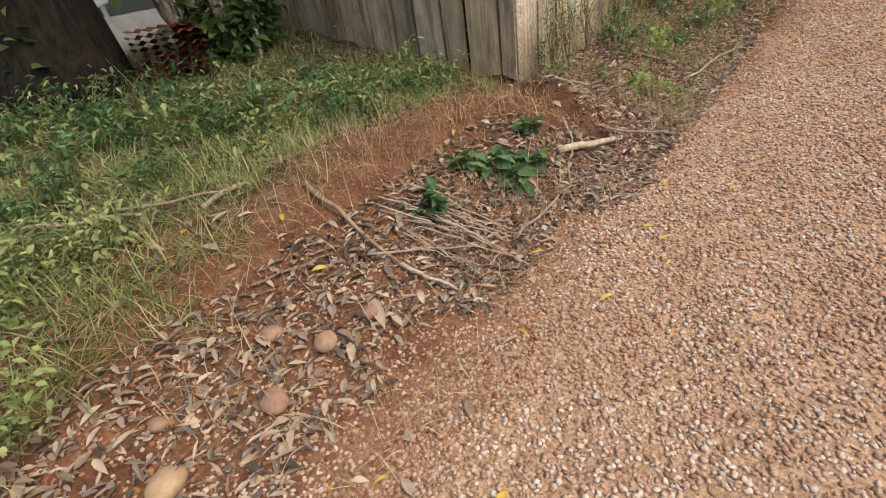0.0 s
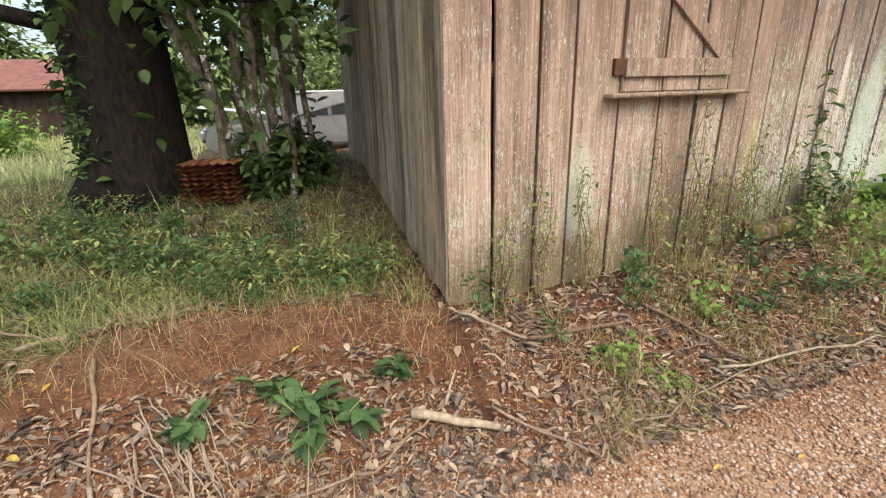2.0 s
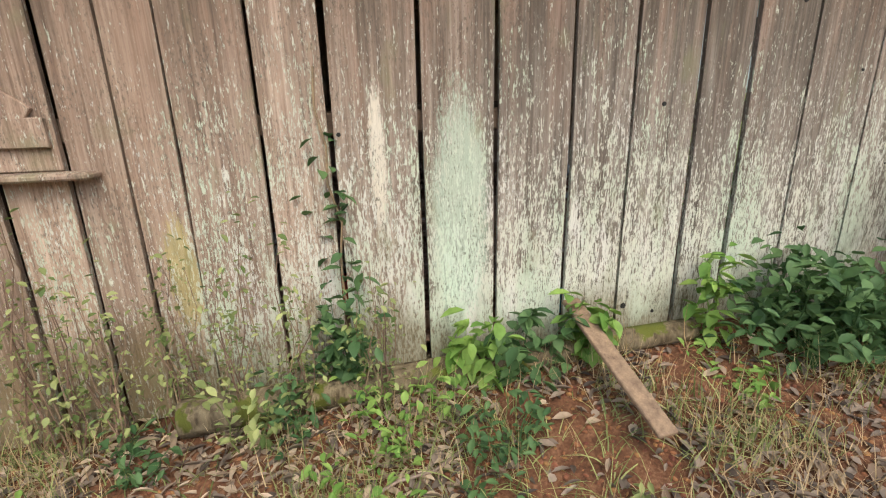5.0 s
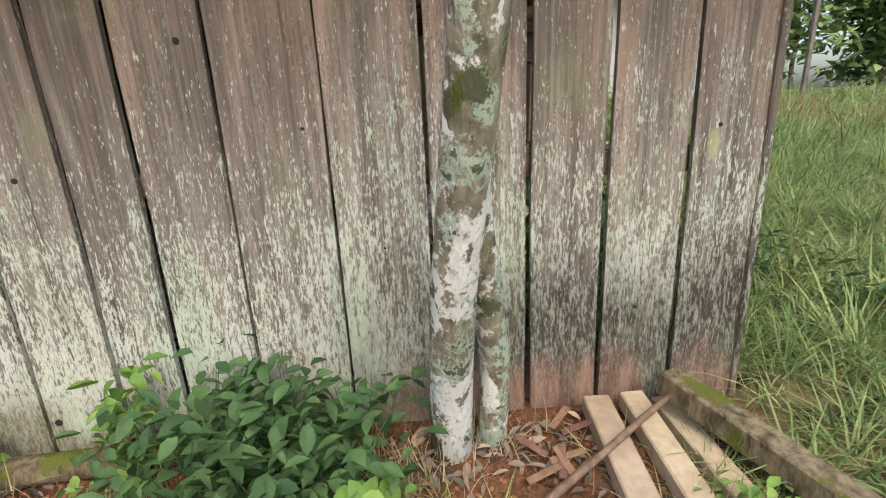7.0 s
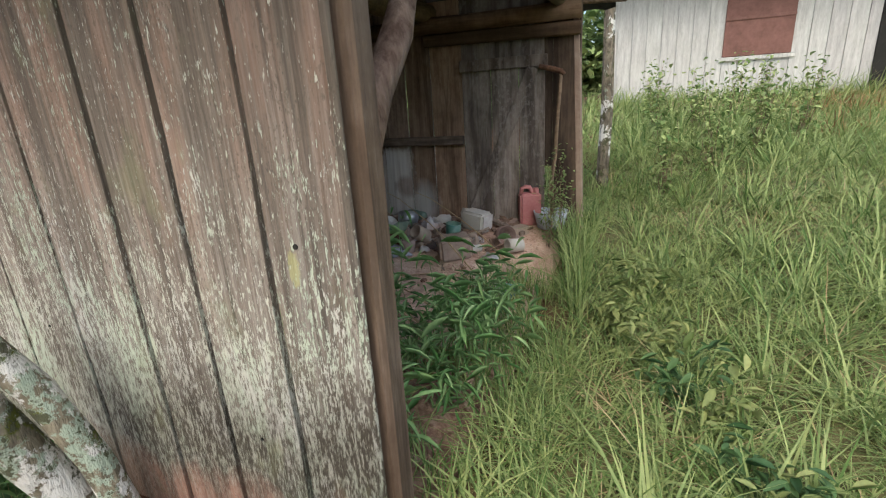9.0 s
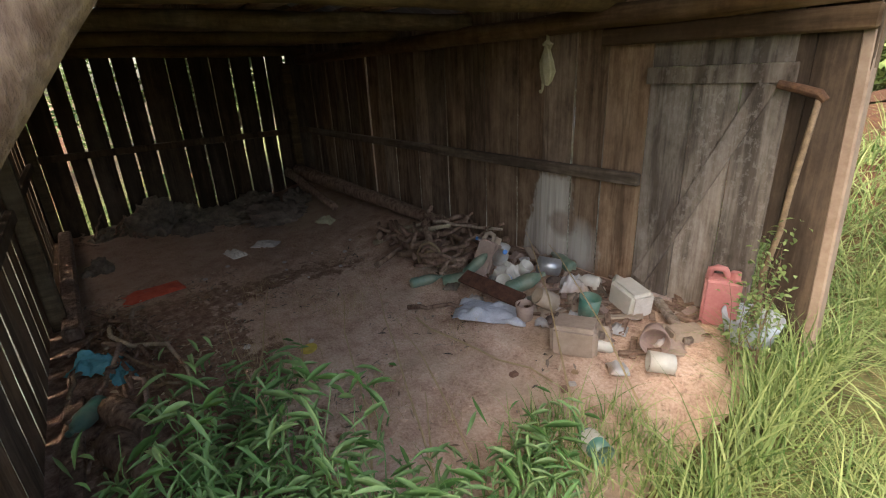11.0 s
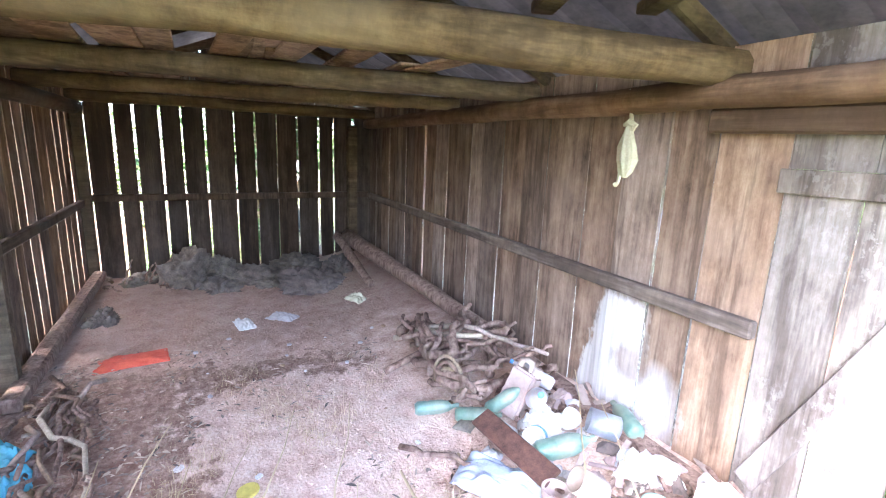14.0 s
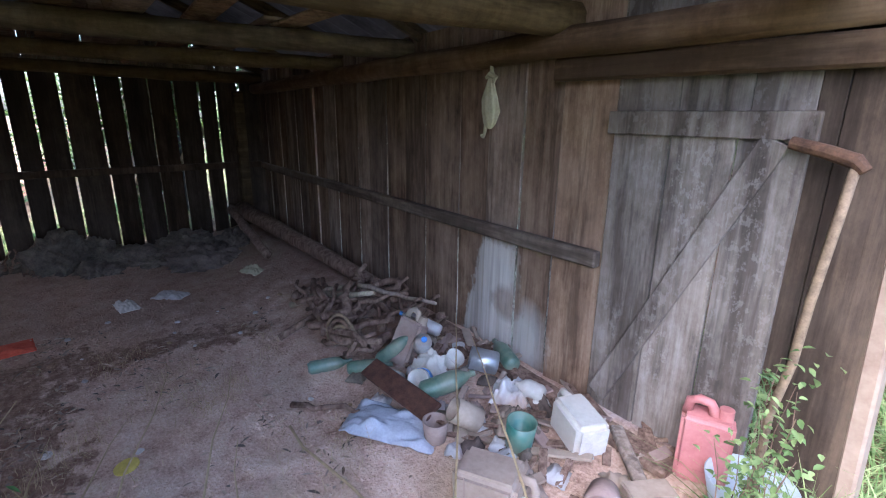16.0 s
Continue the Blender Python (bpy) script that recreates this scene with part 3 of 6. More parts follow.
def bend(a, b, n=6, wobble=0.05, seed=0, sag=0.0):
    rnd = random.Random(seed)
    a, b = Vector(a), Vector(b)
    out = []
    for i in range(n + 1):
        t = i / n
        k = wobble * (b - a).length * (0 if i in (0, n) else 1)
        out.append(a.lerp(b, t) + Vector((rnd.uniform(-k, k), rnd.uniform(-k, k), rnd.uniform(-k, k) * 0.6 - sag * 4 * t * (1 - t))))
    return out


def lathe(profile, sides=20, bm=None, cap=True):
    """A turned shape from (radius, height) pairs; a radius of 0 closes it."""
    bm = bm or bmesh.new()
    rings = []
    for r, h in profile:
        rings.append([bm.verts.new((r * math.cos(2 * math.pi * k / sides), r * math.sin(2 * math.pi * k / sides), h)) for k in range(sides)])
    for r0, r1 in zip(rings, rings[1:]):
        for k in range(sides):
            bm.faces.new((r0[k], r0[(k + 1) % sides], r1[(k + 1) % sides], r1[k]))
    if cap:
        bm.faces.new(rings[0][::-1])
        bm.faces.new(rings[-1])
    return bm


def sheet(w, d, n, height, m=None, thick=0.006):
    """A crumpled cloth or sack: a grid lifted by height(u, v), given a thickness."""
    bm = bmesh.new()
    bmesh.ops.create_grid(bm, x_segments=n, y_segments=n, size=0.5)
    for v in bm.verts:
        u, q = v.co.x * 2, v.co.y * 2
        dx, dy, dz = height(u, q)
        v.co = Vector((v.co.x * w + dx, v.co.y * d + dy, dz))
    bmesh.ops.solidify(bm, geom=list(bm.faces), thickness=thick)
    if m:
        bm.transform(m)
    return bm


def strew(name, shapes, places, material, kind="stuff", label="", category=""):
    """Many small pieces as one mesh. shapes: (verts, faces) templates; places: rows of x, y, z, turn, pitch, roll, sx, sy, sz and shape."""
    P = np.asarray(places, float)
    allv, loops, starts, totals = [], [], [], []
    base = nl = 0
    for k, (sv, sf) in enumerate(shapes):
        Q = P[P[:, 9].astype(int) == k]
        if not len(Q):
            continue
        sv = np.asarray(sv, float)
        v = sv[None] * Q[:, None, 6:9]
        cz, sz = np.cos(Q[:, 3])[:, None], np.sin(Q[:, 3])[:, None]
        cx, sx = np.cos(Q[:, 4])[:, None], np.sin(Q[:, 4])[:, None]
        cy, sy = np.cos(Q[:, 5])[:, None], np.sin(Q[:, 5])[:, None]
        x, y, z = v[..., 0], v[..., 1], v[..., 2]
        x, z = x * cy + z * sy, -x * sy + z * cy
        y, z = y * cx - z * sx, y * sx + z * cx
        x, y = x * cz - y * sz, x * sz + y * cz
        v = np.stack([x, y, z], -1) + Q[:, None, :3]
        allv.append(v.reshape(-1, 3))
        n = len(Q)
        for f in sf:
            idx = np.asarray(f)[None] + (np.arange(n) * len(sv))[:, None] + base
            loops.append((idx, len(f)))
        base += n * len(sv)
    V = np.concatenate(allv)
    li = np.concatenate([i.ravel() for i, _ in loops])
    tot = np.concatenate([np.full(len(i), c) for i, c in loops])
    st = np.concatenate([[0], np.cumsum(tot)[:-1]])
    me = bpy.data.meshes.new(name)
    me.vertices.add(len(V))
    me.vertices.foreach_set("co", V.ravel())
    me.loops.add(len(li))
    me.loops.foreach_set("vertex_index", li.astype(np.int32))
    me.polygons.add(len(tot))
    me.polygons.foreach_set("loop_start", st.astype(np.int32))
    me.polygons.foreach_set("loop_total", tot.astype(np.int32))
    me.update(calc_edges=True)
    me.validate()
    me.materials.append(material)
    ob = new(name, me)
    return tagged(ob, label, category, "", kind) if label else ob


def pebble_shape(seed):
    bm = bmesh.new()
    bmesh.ops.create_icosphere(bm, subdivisions=1, radius=1)
    rnd = random.Random(seed)
    for v in bm.verts:
        v.co *= rnd.uniform(0.7, 1.15)
    bm.verts.index_update()
    out = ([tuple(v.co) for v in bm.verts], [tuple(v.index for v in f.verts) for f in bm.faces])
    bm.free()
    return out


def blade_shape(lean):
    """A grass blade, one unit high, that bows over along +y."""
    v, f = [], []
    for i, w in enumerate((1.0, 0.9, 0.65, 0.3)):
        t = i / 4
        v += [(-w / 2, lean * t * t, t - lean * 0.25 * t * t), (w / 2, lean * t * t, t - lean * 0.25 * t * t)]
    v.append((0, lean, 1 - lean * 0.35))
    for i in range(3):
        a = 2 * i
        f.append((a, a + 1, a + 3, a + 2))
    f.append((6, 7, 8))
    return v, f


def leaf_shape(width=0.5, curl=0.15, fold=0.12):
    """A leaf one unit long along +y, folded at the rib and curled."""
    ys, ws = (0, 0.25, 0.55, 0.8, 1.0), (0.03, 0.8, 1.0, 0.55, 0.0)
    v, f = [], []
    for y, w in zip(ys, ws):
        z = -curl * y * y
        h = w * width / 2
        v += [(-h, y, z + fold * w), (0, y, z), (h, y, z + fold * w)]
    for i in range(4):
        a = 3 * i
        f += [(a, a + 1, a + 4, a + 3), (a + 1, a + 2, a + 5, a + 4)]
    return v, f


PEBBLES = [pebble_shape(s) for s in range(4)]
BLADES = [blade_shape(l) for l in (0.15, 0.4, 0.7, 1.0)]
M_CLOD = plain("earth_clod", (0.1, 0.038, 0.018), (0.32, 0.135, 0.06), 20, local=False, rough=0.95, vary=0.3)
LEAVES = [leaf_shape(0.5, 0.1), leaf_shape(0.62, 0.3), leaf_shape(0.4, -0.15, 0.2)]


# ---------- ground ----------
FLOOR_Z = 0.2


def smooth(t):
    t = np.clip(t, 0, 1)
    return t * t * (3 - 2 * t)


def lumps(x, y, s):
    return (np.sin(x * s * 1.7 + y * s * 0.9 + 1) + np.sin(y * s * 2.3 - x * s * 1.1 + 2) + np.sin((x + y) * s * 3.1)) / 3


def ground(x, y):
    x, y = np.asarray(x, float), np.asarray(y, float)
    road = np.interp(x, (-6, -2, 0, 1.9, 3, 4, 5, 6.5, 8), (-0.95, -0.74, -0.6, -0.47, -0.25, -0.05, 0.04, 0.12, 0.2))
    foot = np.interp(x, (-6, 0, 1, 1.8, 2.6, 3.2, 4, 5, 6, 7), (-0.3, -0.17, -0.13, -0.05, 0.03, 0.1, 0.14, 0.17, 0.2, 0.2))
    bank = smooth((y + 0.98) / np.where(x < 0, 1.25, 0.9))
    south = road + (foot - road) * bank
    west = 0.19 * np.clip(y, 0, 2.6) - 0.1 * np.clip(y - 3.5, 0, 6)
    east = 0.03 + 0.105 * np.clip(y - 0.5, 0, 12) * np.clip(np.maximum((x - 6.9) / 1.6, (y - 3.8) / 2), 0, 1)
    side = smooth((x + 0.2) / 6.9)
    z = south + np.where(y > 0, west * (1 - side) + east * side, 0)
    # heap of dug red earth
    ridge = np.interp(x, (-2.1, -1.2, -0.5, 0.1), (0.25, 0.12, 0.0, -0.38))
    z = z + 0.09 * np.exp(-((y - ridge) / 0.2) ** 2) * smooth((x + 2.2) / 0.4) * smooth((0.35 - x) / 0.4)
    near = np.exp(-((x - 2) / 9) ** 2 - (y / 8) ** 2)
    z = z + near * (0.012 * lumps(x, y, 5) + 0.006 * lumps(y, x, 17))
    inside = smooth((x - 0.02) / 0.1) * smooth((6.72 - x) / 0.1) * smooth((y - 0.02) / 0.1) * smooth((3.8 - y) / 0.15)
    return z * (1 - inside) + inside * np.minimum(z, -0.3)


def earth_floor(x, y):
    x, y = np.asarray(x, float), np.asarray(y, float)
    return FLOOR_Z + 0.2 * smooth((y - 2.1) / 1.4) + 0.012 * lumps(x, y, 4) + 0.006 * lumps(y, x, 13)


def grid_mesh(name, xs, ys, height, material, label=""):
    X, Y = np.meshgrid(xs, ys)
    Z = height(X, Y)
    nx, ny = len(xs), len(ys)
    i = (np.arange(ny - 1)[:, None] * nx + np.arange(nx - 1)[None]).ravel()
    me = bpy.data.meshes.new(name)
    me.from_pydata(np.stack([X, Y, Z], -1).reshape(-1, 3).tolist(), [], np.stack([i, i + 1, i + nx + 1, i + nx], -1).tolist())
    me.polygons.foreach_set("use_smooth", [True] * len(me.polygons))
    me.materials.append(material)
    return tagged(new(name, me), label, "", "", "structure")


far = np.array([400, 200, 100, 60, 40, 30, 22, 16, 13, 11])
grid_mesh("ground", np.concatenate([-far, np.arange(-9, -4, 0.4), np.arange(-4, 9, 0.055), np.arange(9, 11, 0.3), far]),
          np.concatenate([-far, np.arange(-10, -3, 0.5), np.arange(-3, 4, 0.055), np.arange(4, 11, 0.35), far]), ground, M_EARTH,
          "red earth and gravel track with grassy banks")
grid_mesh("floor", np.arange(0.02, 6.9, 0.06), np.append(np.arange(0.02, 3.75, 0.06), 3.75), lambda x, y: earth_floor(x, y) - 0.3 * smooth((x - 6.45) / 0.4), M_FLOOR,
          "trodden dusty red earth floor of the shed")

# ---------- shed walls ----------
rng = random.Random(5)


def board_mesh(u0, u1, z0, z1, t, set_back=0.0):
    """One upright board as a bmesh: u along the wall, t its thickness; faces on side get material 0, the rest 1."""
    bm = bmesh.new()
    ragged = rng.uniform(-0.02, 0.02)
    n = 5
    rows = []
    for k in range(n + 1):
        z = z0 + (z1 - z0) * k / n
        w = rng.uniform(-0.004, 0.004)
        o = set_back + rng.uniform(-0.003, 0.003)
        d0 = ragged if k == 0 else 0
        rows.append([bm.verts.new((u0 + w, o, z + d0)), bm.verts.new((u1 + w, o, z - d0)), bm.verts.new((u1 + w, o + t, z - d0)), bm.verts.new((u0 + w, o + t, z + d0))])
    for a, b in zip(rows, rows[1:]):
        for q in range(4):
            f = bm.faces.new((a[q], a[(q + 1) % 4], b[(q + 1) % 4], b[q]))
            f.material_index = 1 if q == 2 else 0
    bm.faces.new(rows[0][::-1])
    bm.faces.new(rows[-1])
    bmesh.ops.recalc_face_normals(bm, faces=bm.faces)
    return bm


def board_wall(name, label, seams, gaps, foot, top, turn, mats, uneven=0.0):
    wall = thing(name, label, "wall", kind="structure", at=turn)
    for k, (a, b) in enumerate(zip(seams, seams[1:])):
        g0, g1 = gaps(k), gaps(k + 1)
        bm = board_mesh(a + g0 / 2, b - g1 / 2, foot((a + b) / 2) + rng.uniform(-0.03, 0.02), top((a + b) / 2), 0.025, -uneven * (k % 2) * rng.uniform(0.5, 1.0))
        part("board", bm, mats, wall)
    return wall


SOUTH = (0, 0.28, 0.55, 0.77, 1.08, 1.38, 1.66, 1.89, 2.08, 2.26, 2.55, 2.8, 3.14, 3.44, 3.75, 4.01, 4.3, 4.53, 4.81, 5.14, 5.46, 5.8, 6.07, 6.35, 6.61)
LENGTH, WIDTH = 6.61, 3.57


def south_foot(x):
    return float(np.interp(x, (0, 0.8, 1.5, 2.2, 3.2, 4, 6.6), (-0.16, -0.16, -0.1, 0.0, 0.1, 0.12, 0.15)))


board_wall("wall_south", "weathered grey boards with flaking cream paint and dark gaps", SOUTH,
           lambda k: (0.015, 0.025, 0.022, 0.02, 0.017)[k % 5] * (0.6 if k in (8, 9, 18, 19) else 1), south_foot, lambda x: 2.46, pose(0, 0, 0), (M_OUT, M_IN))
BACK = (0.0, 0.14, 0.42, 0.63, 0.9, 1.13, 1.39, 1.73, 1.98, 2.25, 2.52, 2.81, 3.02, 3.3, 3.59)
# inner faces take the colour with the backlit wall's shade in it
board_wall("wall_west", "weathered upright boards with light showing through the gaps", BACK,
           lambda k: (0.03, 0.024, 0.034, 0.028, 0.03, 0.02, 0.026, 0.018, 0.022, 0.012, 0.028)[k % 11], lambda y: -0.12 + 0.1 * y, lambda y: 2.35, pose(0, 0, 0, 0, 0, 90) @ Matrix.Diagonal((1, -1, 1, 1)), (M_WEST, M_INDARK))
NORTH = (0.0, 0.28, 0.55, 0.84, 1.12, 1.42, 1.7, 1.99, 2.28, 2.55, 2.8, 3.02, 3.25, 3.55, 3.86, 4.13, 4.33, 4.54, 4.83, 5.12, 5.39, 5.71)
board_wall("wall_north", "dusty brown upright boards with a low pale patch", NORTH, lambda k: {7: 0.022, 18: 0.005, 19: 0.006, 20: 0.015}.get(k, -0.008), lambda x: 0.2, lambda x: 2.46,
           Matrix.Translation((0, WIDTH + 0.025, 0)) @ Matrix.Diagonal((1, -1, 1, 1)), (M_OUT, M_NORTH), 0.014)
# boards above the door and beyond it
over = thing("wall_over_door", "grey boards above and beside the plank door", "wall", kind="structure")
for a, b, z0, z1 in ((5.72, 6.012, 1.93, 2.46), (6.01, 6.286, 1.93, 2.46), (6.284, 6.49, 1.93, 2.46), (6.487, 6.566, 0.95, 2.44), (6.565, 6.8, 0.25, 2.44)):
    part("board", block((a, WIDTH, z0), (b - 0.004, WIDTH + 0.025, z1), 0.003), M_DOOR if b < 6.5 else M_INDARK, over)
part("lintel", beam_between((5.36, WIDTH - 0.03, 2.13), (6.8, WIDTH - 0.035, 2.11), 0.06, 0.11, 0.012), M_PLATE, over)

# knot holes and nail holes: dark discs stand in for the shade in them
for x, z, r in ((4.15, 1.19, 0.014), (4.05, 0.3, 0.02), (6.445, 1.262, 0.011), (5.07, 1.31, 0.009), (4.73, 1.58, 0.016), (4.2, 0.26, 0.012), (2.83, 1.11, 0.012), (0.6, 0.1, 0.02), (3.6, 0.3, 0.012), (5.3, 0.9, 0.007), (6.2, 0.62, 0.008)):
    ob = part("knot_hole", lathe(((r * 0.7, 0), (r * 0.6, 0.004)), 10), M_HOLESHADE, bpy.data.objects["wall_south"], "knot hole as a disc in the colour of shade")
    ob.matrix_basis = pose(x, 0.0, z, 90)

# ---------- timber frame ----------
frame_ = thing("timber_frame", "rough ochre timber posts, rails, plates and tie beams", "timber frame", kind="structure")
for y0, y1 in ((0.03, 0.13), (WIDTH - 0.1, WIDTH - 0.0)):
    part("wall_plate", tube(bend((-0.3, (y0 + y1) / 2, 2.24), (6.8, (y0 + y1) / 2, 2.25), 14, 0.002, 3), [0.075] * 15, 10, 0.05), M_PLATE, frame_, smooth=True)
for x, x1, r, s in ((0.12, 0.15, 0.07, 1), (1.66, 2.76, 0.065, 2), (3.3, 3.97, 0.07, 3), (4.81, 5.45, 0.09, 4), (6.62, 6.6, 0.085, 5)):
    part("tie_beam", tube(bend((x, -0.25, 2.38), (x1, 3.85, 2.36), 12, 0.003, s), [r * (1 + 0.06 * math.sin(i)) for i in range(13)], 10, 0.06, s), M_BEAM, frame_, smooth=True)
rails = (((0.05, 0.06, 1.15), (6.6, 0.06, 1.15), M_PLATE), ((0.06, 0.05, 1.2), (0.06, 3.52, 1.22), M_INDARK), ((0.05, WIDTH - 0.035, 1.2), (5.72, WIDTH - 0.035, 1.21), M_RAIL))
for a, b, mt in rails:
    part("rail", beam_between(a, b, 0.055, 0.085, 0.008), mt, frame_)
for x, y, w, top in ((0.09, 0.09, 0.11, 2.2), (0.09, WIDTH - 0.3, 0.13, 2.2), (2.96, 0.1, 0.11, 2.2), (6.6, 0.078, 0.1, 2.4), (6.76, WIDTH + 0.08, 0.1, 2.3)):
    part("post", beam_between((x, y, 0.0), (x + rng.uniform(-0.02, 0.02), y, top), w, w, 0.014), M_IN if x > 6 else M_BEAM, frame_)
part("corner_strip", block((LENGTH - 0.005, -0.012, 0.2), (LENGTH + 0.02, 0.0, 2.3), 0.004), M_OUT, frame_)
part("brace", tube(bend((6.6, 0.12, 1.48), (6.61, 0.78, 2.34), 6, 0.012, 4), [0.045, 0.043, 0.045, 0.042, 0.045, 0.042, 0.045], 9, 0.12), M_LOG, frame_, "rough barky diagonal brace", True)
part("leaning_post", beam_between((6.83, 3.62, 0.25), (6.75, 3.62, 2.35), 0.11, 0.06, 0.01), M_SAWN, frame_, "pale sawn post")
part("side_beam", beam_between((6.5, 3.66, 2.36), (7.15, 3.9, 2.36), 0.08, 0.08, 0.01), M_LOG, frame_)
part("outer_post", tube([(6.95, 4.9, 0.3), (6.98, 4.9, 1.4), (6.96, 4.9, 2.5)], [0.07, 0.065, 0.06], 9, 0.08), M_STEM, frame_)
part("sill_timber", beam_between((0.2, 0.16, 0.3), (3.3, 0.18, 0.25), 0.13, 0.1, 0.02), M_LOG, frame_)

# ---------- roof ----------
roof = thing("roof", "rusty sheet roof on poles and old planks", "roof", kind="structure")
for sgn, y_eave in ((1, -0.45), (-1, 4.05)):
    bm = bmesh.new()
    n = 90
    rows = []
    for k in range(n + 1):
        x = -0.45 + 7.5 * k / n
        w = 0.012 * math.sin(k * 2.1)
        rows.append((bm.verts.new((x, y_eave, 2.3 + w)), bm.verts.new((x, 1.8, 3.25 + w))))
    for a, b in zip(rows, rows[1:]):
        bm.faces.new((a[0], b[0], b[1], a[1]))
    bmesh.ops.solidify(bm, geom=list(bm.faces), thickness=0.01)
    part("roof_sheet", bm, M_ROOF, roof)
    for k in range(6):
        x = 0.15 + 1.3 * k
        part("rafter", tube([(x, y_eave + sgn * 0.05, 2.28), (x, 1.8, 3.2)], [0.05, 0.05], 8, 0.08, k), M_BEAM, roof)
for k in range(14):
    x0 = rng.uniform(0.15, 1.1)
    y = 0.2 + 0.19 * k + rng.uniform(-0.04, 0.04)
    z = 2.455 + 0.026 * (k % 2)
    part("loft_plank", beam_between((x0, y, z), (x0 + rng.uniform(3.4, 4.2) + 0.9 * (y < 2.0), y + rng.uniform(-0.3, 0.3), z + 0.01), rng.uniform(0.14, 0.22), 0.022), M_IN, roof)
for k in range(3):
    part("loft_plank", beam_between((5.0 + 0.1 * k, 2.2 + 0.5 * k, 2.5 + 0.05 * k), (6.75, 1.5 + 0.55 * k, 2.52 + 0.06 * k), 0.1, 0.05), M_BEAM, roof)
gable = thing("wall_gable", "dark boards closing the gable", "wall", kind="structure")
for k in range(13):
    y0 = 0.02 + k * 0.275
    h = 2.36 + 0.9 * (1 - abs(y0 + 0.13 - 1.8) / 1.85)
    part("board", block((-0.02, y0, 2.36), (0.0, y0 + 0.27, h), 0.002), M_OUT, gable)

# ---------- shutter and sill ----------
window = thing("window_1", "closed plank shutter with battens over a rough sill", "window", kind="structure")
for a, b in ((1.09, 1.37), (1.385, 1.65), (1.665, 1.885)):
    part("shutter_board", block((a, -0.012, 1.02), (b, 0.0, 1.95), 0.003), M_OUT, window)
part("batten", block((1.09, -0.036, 1.1), (1.87, -0.013, 1.2), 0.004), M_OUT, window)
part("batten", block((1.09, -0.036, 1.75), (1.87, -0.013, 1.85), 0.004), M_OUT, window)
part("brace", beam_between((1.82, -0.024, 1.2), (1.12, -0.024, 1.75), 0.022, 0.075, 0.003), M_OUT, window)
part("window_sill", beam_between((0.97, -0.045, 1.0), (2.0, -0.045, 1.005), 0.09, 0.026, 0.008), M_OUT, window)
part("hinge", block((1.015, -0.03, 1.11), (1.085, 0.0, 1.2), 0.003), M_RUST, window, "rusty iron hinge plate")

# ---------- door ----------
door = thing("door_1", "closed grey plank door with a diagonal brace", "door", kind="structure")
for a, b in ((5.73, 6.0), (6.005, 6.26), (6.265, 6.5)):
    part("door_board", block((a, WIDTH - 0.02, 0.42), (b - 0.004, WIDTH + 0.004, 1.9), 0.003), M_DOOR, door)
part("top_rail", block((5.71, WIDTH - 0.05, 1.83), (6.52, WIDTH - 0.022, 1.93), 0.004), M_DOOR, door)
part("brace", beam_between((5.8, WIDTH - 0.036, 0.5), (6.4, WIDTH - 0.036, 1.83), 0.026, 0.1, 0.004), M_DOOR, door)

# ---------- lichened tree against the wall ----------
tree = thing("lichen_tree", "slender forked trunk covered in white lichen and moss", "tree")
main = [(5.49, -0.14, 0.05), (5.495, -0.17, 0.3), (5.5, -0.27, 0.6), (5.51, -0.36, 0.9), (5.54, -0.44, 1.2), (5.57, -0.54, 1.55), (5.56, -0.7, 2.1), (5.5, -0.95, 2.9), (5.4, -1.3, 4.0)]
part("trunk", tube(main, [0.085, 0.07, 0.066, 0.064, 0.065, 0.066, 0.062, 0.05, 0.03], 16, 0.06, 2), M_LICHEN, tree, smooth=True)
part("limb", tube([(5.62, -0.12, 0.05), (5.65, -0.13, 0.3), (5.65, -0.17, 0.55), (5.61, -0.24, 0.85), (5.57, -0.36, 1.15), (5.57, -0.52, 1.5)], [0.065, 0.052, 0.048, 0.046, 0.045, 0.04], 14, 0.06, 3), M_LICHEN, tree, smooth=True)


# ---------- vegetation helpers ----------
def rows_of(n, box, rnd, sx, sy, sz, shapes, pitch=(-0.3, 0.3), keep=None, lift=0.0, surface=ground):
    """Random places for strew() over a box of the plan."""
    x = rnd.uniform(box[0], box[1], n)
    y = rnd.uniform(box[2], box[3], n)
    if keep is not None:
        k = keep(x, y)
        x, y = x[k], y[k]
    n = len(x)
    u = rnd.uniform(0, 1, n)
    z = surface(x, y) + lift
    cols = [x, y, z, rnd.uniform(0, 6.283, n), rnd.uniform(*pitch, n), rnd.uniform(-0.25, 0.25, n)]
    cols += [sx[0] + (sx[1] - sx[0]) * rnd.uniform(0, 1, n), sy[0] + (sy[1] - sy[0]) * u, sz[0] + (sz[1] - sz[0]) * u, rnd.integers(0, shapes, n)]
    return np.stack(cols, 1)


def leaf_cloud(centres, n, spread, size, rnd):
    """Leaves round the given points, drooping outwards."""
    c = np.asarray(centres)[rnd.integers(0, len(centres), n)]
    d = rnd.normal(0, 1, (n, 3)) * np.asarray(spread)
    s = rnd.uniform(size[0], size[1], n)
    return np.stack([*(c + d).T, rnd.uniform(0, 6.283, n), rnd.uniform(-0.9, 0.4, n), rnd.uniform(-0.5, 0.5, n), s, s, s, rnd.integers(0, 3, n)], 1)


def under(ob, parent, name):
    ob.parent = parent
    ob.name = name
    return ob


